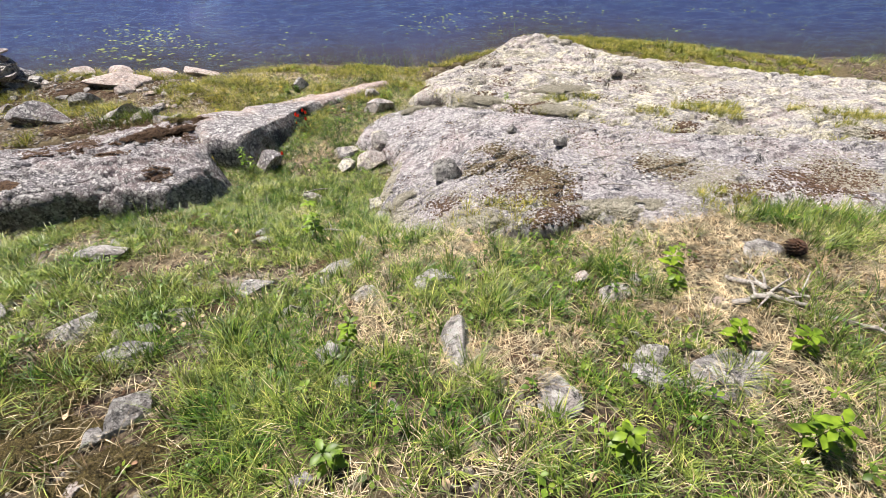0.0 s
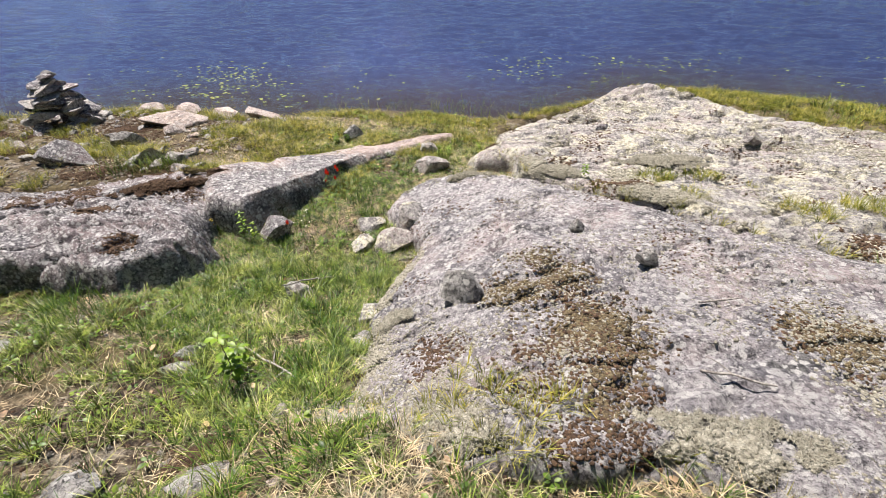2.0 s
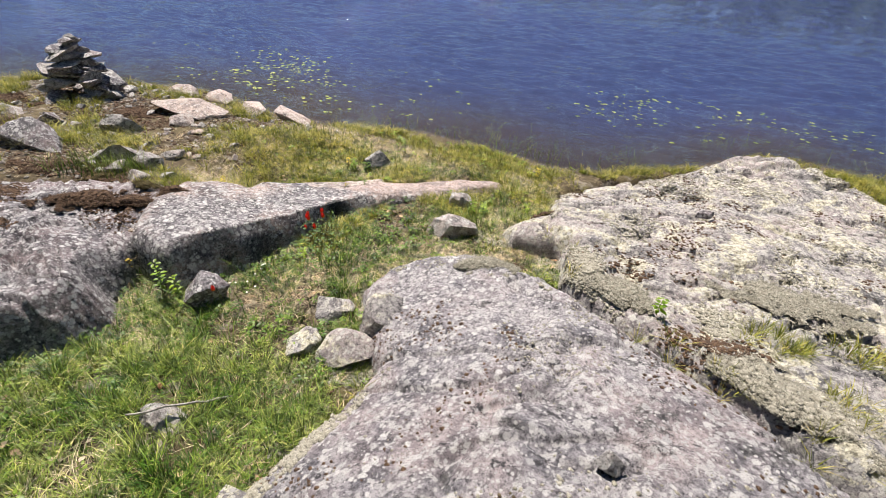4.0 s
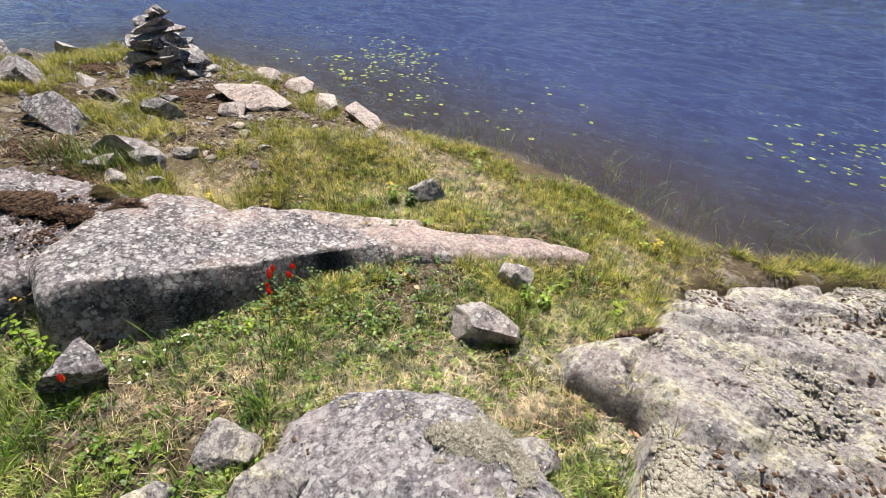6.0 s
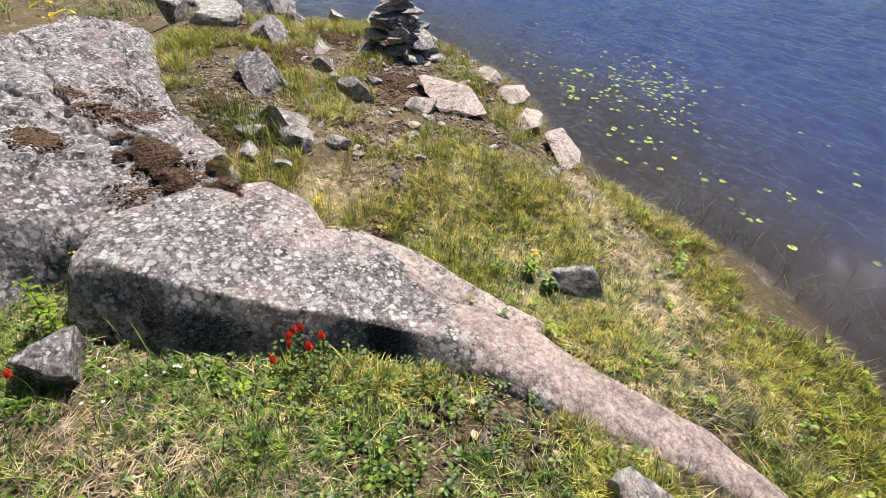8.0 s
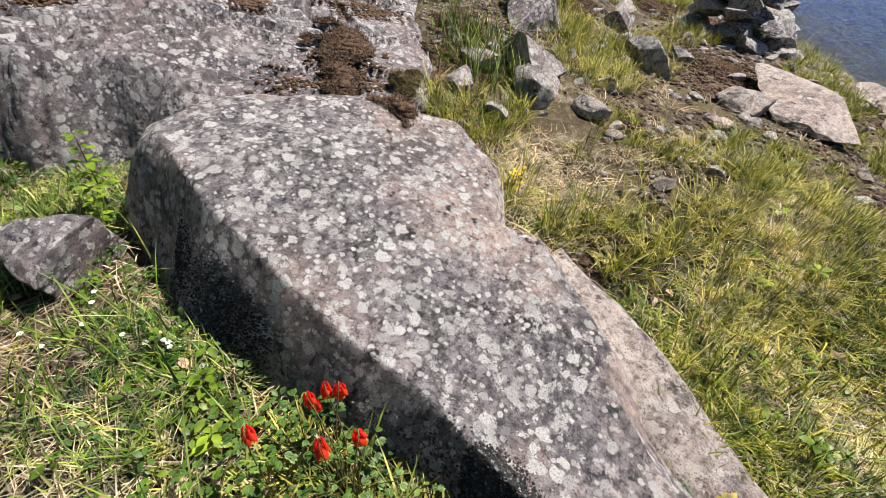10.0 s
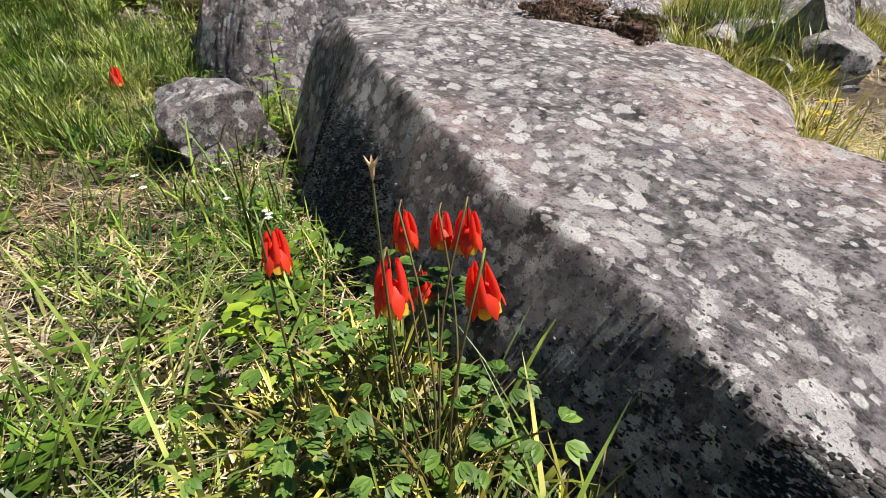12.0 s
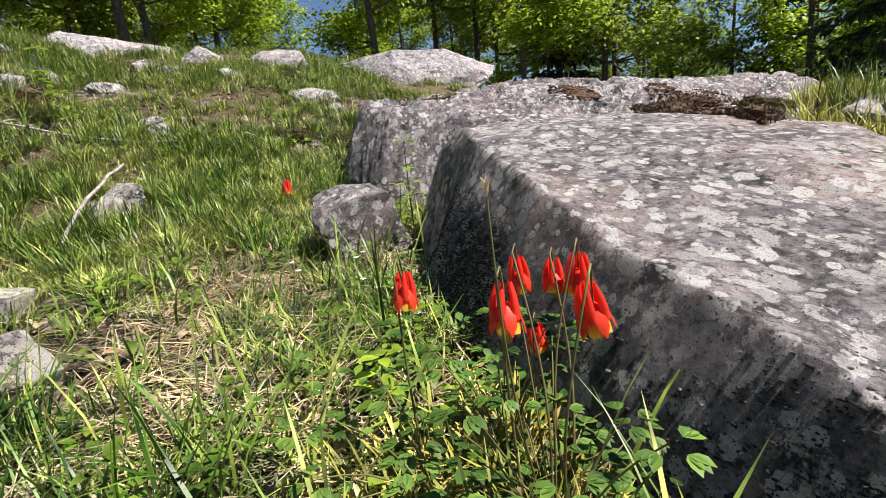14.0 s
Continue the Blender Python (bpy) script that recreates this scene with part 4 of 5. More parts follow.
tufts("dry_grass", 1000, 16, (-4.2, 4.0, -1.4, 7.2), lambda x, y: np.where(off_rock(x, y), np.clip(0.35 - 2.5 * fbm(x, y, 0.4, 71, 4), 0.03, 1) * (1 - 0.8 * smooth(-0.3, -0.8, x) * smooth(5.2, 4.2, y)), 0), STRAW, "straw-coloured dry grass tufts", 85, (0.03, 0.09), lean=(0.8, 2.2), segs=2)
tufts("grass", 1700, 14, (-9, 9, -13, -0.4), lambda x, y: np.where(inland(x, y) > 0.3, np.clip(0.5 + 1.5 * fbm(x, y, 1.2, 75, 3), 0, 1) * smooth(-13, -2, y), 0), GRASS, "longer green grass on the rise behind", 86, (0.1, 0.25), (0.006, 0.011), 0.09)


tufts("grass", 2600, 10, (-14, 14, -9, 10), lambda x, y: np.where(off_rock(x, y) & ((x < -3.2) | (x > 2.9) | (y < -0.4)), np.clip(0.35 + 2.0 * fbm(x, y, 1.5, 76, 3), 0.02, 1) * smooth(-0.2, -1.2, np.where((x < -2.6) & (y > 4.0), 0.0, -2.0)), 0), GRASS, "patchy green grass over the stony ground", 95, (0.06, 0.15), (0.006, 0.012), 0.07)


tufts("grass", 480, 20, (-3.6, -1.3, 4.8, 7.0), lambda x, y: np.where(off_rock(x, y) & (x < -1.5), np.clip(0.5 + 2.6 * fbm(x, y, 0.4, 79, 3), 0.02, 1) * ((y - 6.1) > -1.1 * (x + 1.75) - 0.9), 0), SHORE_GRASS, "short yellow-green grass behind the boulder", 96, (0.035, 0.09), (0.003, 0.007))


def slab_tuft_weight(x, y):
    seams = np.minimum(np.abs(inside_distance(x, y, NEAR_SLAB)), np.abs(inside_distance(x, y, FAR_SLAB)))
    band = smooth(0.5, 0.1, np.abs(y - (5.35 - 0.3 * (x - 1.2)))) * smooth(1.1, 1.6, x)
    return np.where((rock_cover(x, y) > 0.02) & (x > -0.5), 0.25 * smooth(0.08, 0.0, seams) + 0.35 * smooth(2.85, 2.4, y) * (fbm(x, y, 0.35, 78, 3) > 0.03) + 0.55 * band * (fbm(x, y, 0.4, 77, 3) > 0.05), 0)


def slab_tufts(count, seed):
    rng = np.random.RandomState(seed)
    x, y = scatter(rng, count, (-0.6, 4.6, 2.2, 8.8), slab_tuft_weight)
    idx = np.repeat(np.arange(len(x)), 22)
    n = len(idx)
    a, r = rng.uniform(0, 6.283, n), 0.03 * np.sqrt(rng.rand(n))
    z = surface_z(x, y)[idx]
    base = np.stack([x[idx] + r * np.cos(a), y[idx] + r * np.sin(a), z - 0.015], -1)
    blades("grass", base, rng.uniform(0.04, 0.1, n), a, rng.uniform(0.2, 1.3, n), rng.uniform(0.002, 0.004, n), SHORE_GRASS, "yellow-green grass in the seams of the slabs")


slab_tufts(460, 87)
crumbs("soil_litter", 6500, on_soil((-7.6, -2.6, 4.0, 7.5), 0.1, 101), MOSS_BROWN, "brown moss crumbs and litter on the stony flat", 37, (0.006, 0.02))
crumbs("grit", 3200, on_soil((-7.6, -2.6, 4.0, 7.5), 0.2, 102), GRAVEL, "pale grit scattered on the stony flat", 38, (0.005, 0.02))
crumbs("soil_litter", 5500, on_soil((-3.2, 2.8, 0.2, 7.2), 0.15, 103), MOSS_BROWN, "brown leaf crumbs and moss between the grass", 39, (0.005, 0.016))
crumbs("grit", 2800, on_soil((-3.2, 2.8, 0.2, 4.0), 0.2, 104), GRAVEL, "pale grit and lichen bits in the turf", 40, (0.005, 0.018))


def lush(x, y):
    return 1 - (0.55 + 0.35 * smooth(3.4, 2.8, y)) * smooth(0.1, -0.6, x) * smooth(5.5, 4.6, y) - 0.45 * smooth(0.4, 1.0, x)


def straw_litter(count, seed):
    rng = np.random.RandomState(seed)
    x, y = scatter(rng, count, (-3.3, 2.8, 0.0, 7.4), lambda x, y: np.where(off_rock(x, y, 0.01), np.clip(0.35 - 2.6 * fbm(x, y, 0.4, 71, 4), 0.04, 1) * lush(x, y), 0))
    base = np.stack([x, y, ground_z(x, y) + rng.uniform(0.0, 0.02, len(x))], -1)
    ob = blades("straw_litter", base, rng.uniform(0.015, 0.05, len(x)), rng.uniform(0, 6.283, len(x)), rng.uniform(1.2, 4.0, len(x)), rng.uniform(0.0015, 0.004, len(x)), STRAW, "matted straw of last year's grass", 2)
    return ob


straw_litter(64000, 88)


# reeds that stand in the shallows
def reeds(count, seed):
    rng = np.random.RandomState(seed)
    x, y = scatter(rng, count, (-3.5, 3.5, 7.2, 10.5), lambda x, y: np.where((inland(x, y) < 0.05) & (inland(x, y) > -1.5), np.clip(0.15 + 2.2 * fbm(x, y, 0.5, 78, 2), 0, 1) * smooth(-1.5, -0.1, inland(x, y)), 0))
    base = np.stack([x, y, ground_z(x, y)], -1)
    h = rng.uniform(0.06, 0.2, len(x)) - np.minimum(0, base[:, 2])
    blades("water_grass", base, h, rng.uniform(0, 6.283, len(x)), rng.uniform(0.05, 0.8, len(x)), rng.uniform(0.003, 0.005, len(x)), GRASS, "thin green sedge standing in shallow water")


reeds(280, 89)


# ---- lily pads ----
def lily_pads(count, seed):
    rng = np.random.RandomState(seed)
    def weight(x, y):
        d = -inland(x, y)
        left = smooth(1.6, 0.3, np.abs(y - (8.9 - 0.12 * (x + 4.5)))) * smooth(-8.5, -6, x) * smooth(-1.2, -2.6, x)
        right = smooth(1.3, 0.2, np.abs(y - (10.6 + 0.1 * x))) * smooth(-1.6, 0.0, x) * 0.5
        return np.where(d > 0.35, (left + right) * np.clip(0.35 + 4 * fbm(x, y, 0.8, 79, 3), 0.04, 1), 0)
    x, y = scatter(rng, count, (-9, 8, 7.5, 13), weight)
    k = 9
    a = np.linspace(0.25, 2 * math.pi - 0.25, k)[None] + rng.uniform(0, 6.28, (len(x), 1))
    r = rng.uniform(0.016, 0.036, (len(x), 1)) * (1 + 0.06 * rng.normal(size=(len(x), k)))
    ring = np.stack([x[:, None] + r * np.cos(a), y[:, None] + 0.85 * r * np.sin(a), np.full(a.shape, 0.013) + 0.004 * rng.rand(*a.shape)], -1)
    v = np.concatenate([np.stack([x, y, x * 0 + 0.011], -1)[:, None], ring], 1)
    o = (np.arange(len(x)) * (k + 1))[:, None]
    f = np.concatenate([o + np.array([[0, i, i + 1]]) for i in range(1, k)])
    mat = leaf_material("lily_pad", [(0.0, (0.1, 0.16, 0.02)), (0.6, (0.24, 0.33, 0.05)), (1.0, (0.4, 0.42, 0.1))], 0.1, 0.7)
    ob = new("lily_pads", mesh_arrays("lily_pads", v.reshape(-1, 3), f, mat))
    tagged(ob, "small yellow-green lily pads floating on the lake", "lily pads", kind="stuff")


lily_pads(430, 90)


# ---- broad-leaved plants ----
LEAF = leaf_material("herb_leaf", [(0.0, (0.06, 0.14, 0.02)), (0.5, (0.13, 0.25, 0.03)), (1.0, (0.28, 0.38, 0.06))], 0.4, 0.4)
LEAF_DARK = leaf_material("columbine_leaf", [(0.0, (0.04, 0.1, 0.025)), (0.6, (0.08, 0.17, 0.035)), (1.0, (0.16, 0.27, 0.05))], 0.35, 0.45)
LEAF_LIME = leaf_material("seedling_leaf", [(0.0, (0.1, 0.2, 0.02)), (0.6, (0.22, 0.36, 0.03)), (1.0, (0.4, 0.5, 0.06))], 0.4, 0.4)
LEAF_YELLOW = leaf_material("yellow_leaf", [(0.0, (0.6, 0.42, 0.03)), (0.6, (0.75, 0.55, 0.05)), (1.0, (0.6, 0.6, 0.1))], 0.4, 0.5)
STEM, nt, b = material("stem")
b.inputs["Base Color"].default_value, b.inputs["Roughness"].default_value = (0.09, 0.1, 0.03, 1), 0.6
nt.links.new(ramp(nt, noise_tex(nt, 30, 3), [(0.3, (0.1, 0.045, 0.025)), (0.7, (0.14, 0.16, 0.045))]), b.inputs["Base Color"])

LEAF_SHAPE = np.array([(0, 0, 0), (0.3, 0.2, 0.05), (0.65, 0.22, 0.03), (0.3, 0, 0.0), (0.65, 0, -0.03), (1, 0, -0.14), (0.3, -0.2, 0.05), (0.65, -0.22, 0.03)], float)
LEAF_FACES = [np.array([[0, 3, 1], [4, 5, 2], [0, 6, 3], [4, 7, 5]]), np.array([[3, 4, 2, 1], [3, 6, 7, 4]])]


def leaves(name, at, azimuth, pitch, size, mat, label="", wide=1.0, kind=""):
    """Folded pointed leaves as one mesh: at (n, 3), azimuth, pitch and size (n)."""
    n = len(at)
    p = LEAF_SHAPE * np.array([1, wide, 1])
    ca, sa, cp, sp = np.cos(azimuth), np.sin(azimuth), np.cos(pitch), np.sin(pitch)
    x = p[None, :, 0] * cp[:, None] - p[None, :, 2] * sp[:, None]
    z = p[None, :, 0] * sp[:, None] + p[None, :, 2] * cp[:, None]
    y = np.repeat(p[None, :, 1], n, 0)
    v = np.stack([x * ca[:, None] - y * sa[:, None], x * sa[:, None] + y * ca[:, None], z], -1) * size[:, None, None] + at[:, None]
    o = (np.arange(n) * len(p))[:, None, None]
    faces = [(f[None] + o).reshape(-1, f.shape[1]) for f in LEAF_FACES]
    me = mesh_arrays(name, v.reshape(-1, 3), faces, mat)
    if not kind:
        return me
    return tagged(new(name, me), label, "plants", kind=kind)


def herb_cover(count, box, weight, mat, label, seed, size=(0.015, 0.04), high=(0.01, 0.07), wide=1.3):
    rng = np.random.RandomState(seed)
    x, y = scatter(rng, count, box, weight)
    idx = np.repeat(np.arange(len(x)), 5)
    n = len(idx)
    h = rng.uniform(*high, len(x))
    a = rng.uniform(0, 6.283, len(x))[idx] + np.tile(np.arange(5), len(x)) * 1.257 + rng.normal(0, 0.3, n)
    at = np.stack([x[idx], y[idx], ground_z(x, y)[idx] + h[idx]], -1) + np.stack([np.cos(a), np.sin(a), a * 0], -1) * 0.006
    leaves("low_herbs", at, a, rng.uniform(-0.35, 0.6, n), rng.uniform(*size, n), mat, label, wide, "stuff")


def along_boulder(x, y):
    d = -inside_distance(x, y, LONG_BOULDER)
    e = -inside_distance(x, y, BACK_BOULDER)
    return np.where(off_rock(x, y, 0.03) & (x > -2.3) & (y < 6.3), 0.75 * smooth(0.4, 0.05, np.minimum(d, e)) + 0.06 * smooth(1.2, 0.2, d), 0)


herb_cover(620, (-2.4, -0.6, 3.0, 6.4), along_boulder, LEAF_DARK, "low green herbs growing along the boulder", 91, (0.008, 0.024), (0.005, 0.06))
herb_cover(380, (-2.5, 0.3, 2.6, 6.6), lambda x, y: lane_weight(x, y) * 0.6, LEAF, "low green strawberry leaves in the grass", 92, (0.01, 0.028), (0.005, 0.05))
herb_cover(240, (-2.0, -0.7, 4.3, 6.0), lambda x, y: np.where(off_rock(x, y), 0.7, 0), LEAF, "fresh green herbs round the flowers", 191, (0.012, 0.036), (0.01, 0.06))
herb_cover(500, (-3.2, 2.6, 0.0, 3.4), lambda x, y: hill_weight(x, y) * 0.5, LEAF, "low green herbs in the hillside grass", 93)
herb_cover(150, (-3.2, 0.2, 6.2, 8.0), lambda x, y: shore_weight(x, y) * 0.5, LEAF_LIME, "small bright herbs in the lakeside grass", 94)


def tube(name, points, r0, r1, mat, sides=6):
    """A tapering round stem along a smooth line of points."""
    p = np.array(points, float)
    v, f = [], []
    for k in range(len(p)):
        way = Vector(p[min(k + 1, len(p) - 1)] - p[max(k - 1, 0)]).normalized()
        u = way.orthogonal().normalized()
        w = way.cross(u)
        r = r0 + (r1 - r0) * k / (len(p) - 1)
        for j in range(sides):
            a = 2 * math.pi * j / sides
            v.append(Vector(p[k]) + (u * math.cos(a) + w * math.sin(a)) * r)
    for k in range(len(p) - 1):
        for j in range(sides):
            f.append((k * sides + j, k * sides + (j + 1) % sides, (k + 1) * sides + (j + 1) % sides, (k + 1) * sides + j))
    return mesh_arrays(name, np.array([q[:] for q in v]), np.array(f), mat)


def bend(a, b, lift=0.0, side=(0, 0), n=8):
    """A line from a to b that bows upward and to a side."""
    a, b = np.array(a, float), np.array(b, float)
    t = np.linspace(0, 1, n)[:, None]
    return a + (b - a) * t + np.sin(t * math.pi) * np.array([side[0], side[1], lift])


def leafy_plant(x, y, height, whorls, per, size, mat, label, seed, name="seedling", wide=1.2, group="", bare=0.35, base_z=None):
    rng = np.random.RandomState(seed)
    z = surface_z(x, y) if base_z is None else base_z
    thing = tagged(new(name), label, "plant", group)
    thing.location = (x, y, z - 0.01)
    size = size * 0.85
    top = (rng.uniform(-0.12, 0.12) * height, rng.uniform(-0.12, 0.12) * height, height)
    line = bend((0, 0, 0), top, 0, (rng.uniform(-0.05, 0.05) * height, rng.uniform(-0.05, 0.05) * height))
    part("stem", tube("stem", line, max(0.0015, height * 0.012), 0.001, STEM), thing)
    for k in range(whorls):
        t = bare + (1 - bare) * (k + 1) / whorls
        at = line[min(len(line) - 1, int(t * (len(line) - 1)))]
        turn = rng.uniform(0, 6.28)
        for j in range(per):
            a = np.array([turn + 6.283 * j / per + rng.uniform(-0.3, 0.3)])
            s = size * rng.uniform(0.75, 1.15) * (1.1 - 0.35 * t)
            part("leaf", leaves("leaf", np.array([at]) + 0.12 * s * np.array([[math.cos(a[0]), math.sin(a[0]), 0.3]]), a, np.array([rng.uniform(-0.3, 0.35)]), np.array([s]), mat, wide=wide), thing)
    return thing


for k, (x, y, h, whorls, per, s, mat, label) in enumerate([
    (0.6, 0.72, 0.16, 4, 4, 0.085, LEAF_LIME, "bright green leafy seedling in trodden grass"),
    (1.2, 0.72, 0.2, 5, 4, 0.085, LEAF_LIME, "bright green leafy seedling in trodden grass"),
    (0.86, 0.5, 0.14, 4, 4, 0.08, LEAF_LIME, "bright green leafy seedling in trodden grass"),
    (-0.37, 1.24, 0.17, 5, 4, 0.065, LEAF_LIME, "bright green seedling beside a small stone"),
    (-0.33, 0.66, 0.12, 4, 4, 0.07, LEAF, "green seedling among dead leaves"),
    (1.15, 1.6, 0.12, 4, 5, 0.07, LEAF_LIME, "low leafy sprig above dry turf"),
    (1.2, 1.18, 0.13, 3, 5, 0.08, LEAF_LIME, "leafy sprig beside a dead branch"),
    (1.42, 1.12, 0.13, 3, 5, 0.08, LEAF_LIME, "leafy sprig beside a dead branch"),
    (1.2, 1.75, 0.12, 3, 5, 0.08, LEAF_LIME, "leafy sprig above dry turf"),
    (0.78, 5.3, 0.13, 4, 4, 0.06, LEAF_LIME, "lime green sprig growing from a slab seam"),
    (-2.17, 6.52, 0.15, 4, 5, 0.06, LEAF_LIME, "leafy yellow-green shrublet in the shore grass"),
    (-2.05, 6.6, 0.13, 4, 5, 0.06, LEAF, "leafy green shrublet in the shore grass"),
    (-2.3, 6.6, 0.12, 3, 5, 0.05, LEAF_YELLOW, "yellow tinged shrublet in the shore grass"),
    (-0.82, 6.4, 0.14, 4, 5, 0.06, LEAF_LIME, "bright green herb beside a grey stone"),
    (-0.7, 6.45, 0.12, 4, 5, 0.06, LEAF_LIME, "bright green herb beside a grey stone"),
    (-0.55, 7.5, 0.13, 3, 5, 0.05, LEAF_YELLOW, "yellow-leaved herb in the shore grass"),
    (-2.06, 4.28, 0.3, 5, 4, 0.06, LEAF_LIME, "tall leafy seedling in the boulder's notch"),
    (-1.98, 4.36, 0.17, 3, 4, 0.055, LEAF_LIME, "leafy seedling at the boulder's foot"),
    (-6.1, 2.76, 0.55, 4, 3, 0.18, LEAF_YELLOW, "yellow maple seedling behind mossy bedrock"),
    (-6.3, 2.9, 0.42, 4, 4, 0.15, LEAF_YELLOW, "yellow maple seedling behind mossy bedrock"),
    (-6.2, 3.35, 0.5, 8, 5, 0.09, LEAF_DARK, "dark leafy shrub near the shore pile"),
    (-6.35, 3.15, 0.45, 8, 5, 0.09, LEAF_DARK, "dark leafy shrub near the shore pile"),
    (-6.05, 3.2, 0.4, 8, 5, 0.09, LEAF_DARK, "dark leafy shrub near the shore pile"),
    (-0.95, 2.75, 0.2, 3, 6, 0.08, LEAF_LIME, "slender yellow-green sapling in hillside grass"),
    (-0.88, 2.6, 0.36, 4, 6, 0.08, LEAF_LIME, "slender yellow-green sapling in hillside grass"),
    (-1.72, 5.02, 0.1, 3, 4, 0.05, LEAF_LIME, "green leafy sprig at the boulder's foot"),
    (-1.62, 5.12, 0.09, 3, 4, 0.05, LEAF_LIME, "green leafy sprig at the boulder's foot"),
    (-2.38, 4.32, 0.1, 3, 4, 0.04, LEAF_YELLOW, "yellow-green sprig in the dark notch"),
    (-2.72, 5.42, 0.1, 3, 4, 0.045, LEAF_YELLOW, "orange tinged sprig behind the boulder"),
    (-1.98, 6.15, 0.09, 4, 5, 0.035, LEAF_YELLOW, "yellow-green herb behind the boulder's tail"),
    (-1.88, 6.28, 0.09, 4, 5, 0.035, LEAF_LIME, "yellow-green herb behind the boulder's tail"),
]):
    leafy_plant(x, y, h, whorls, per, s, mat, label, 900 + k)


DEAD_LEAF = leaf_material("dead_leaf", [(0.0, (0.25, 0.12, 0.06)), (0.5, (0.5, 0.33, 0.2)), (1.0, (0.72, 0.58, 0.44))], 0.15, 0.7)
rng = np.random.RandomState(44)
x, y = scatter(rng, 420, (-3.0, 2.4, 0.2, 7.0), lambda x, y: np.where(off_rock(x, y), 0.5, 0))
leaves("dead_leaves", np.stack([x, y, ground_z(x, y) + rng.uniform(0.008, 0.03, len(x))], -1), rng.uniform(0, 6.28, len(x)), rng.uniform(-0.3, 0.5, len(x)), rng.uniform(0.02, 0.05, len(x)), DEAD_LEAF, "curled tan dead leaves lying in the grass", 1.4, "stuff")


# ---- columbines ----
def petal_material(name, tip, foot, z0, z1):
    m, nt, b = material(name)
    tc = nt.nodes.new("ShaderNodeTexCoord")
    sep = nt.nodes.new("ShaderNodeSeparateXYZ")
    nt.links.new(tc.outputs["Object"], sep.inputs[0])
    mr = nt.nodes.new("ShaderNodeMapRange")
    mr.inputs[1].default_value, mr.inputs[2].default_value = z0, z1
    nt.links.new(sep.outputs[2], mr.inputs[0])
    col = mix(nt, mr.outputs[0], foot, tip)
    nt.links.new(col, b.inputs["Base Color"])
    b.inputs["Roughness"].default_value = 0.5
    t = nt.nodes.new("ShaderNodeBsdfTranslucent")
    nt.links.new(col, t.inputs[0])
    s = nt.nodes.new("ShaderNodeMixShader")
    s.inputs[0].default_value = 0.45
    nt.links.new(b.outputs[0], s.inputs[1])
    nt.links.new(t.outputs[0], s.inputs[2])
    nt.links.new(s.outputs[0], nt.nodes["Material Output"].inputs[0])
    return m


PETAL_RED = petal_material("columbine_red", (0.8, 0.035, 0.02), (0.85, 0.07, 0.02), -0.02, 0.02)
PETAL_LIP = petal_material("columbine_yellow", (0.82, 0.1, 0.02), (0.9, 0.62, 0.06), -0.014, -0.002)


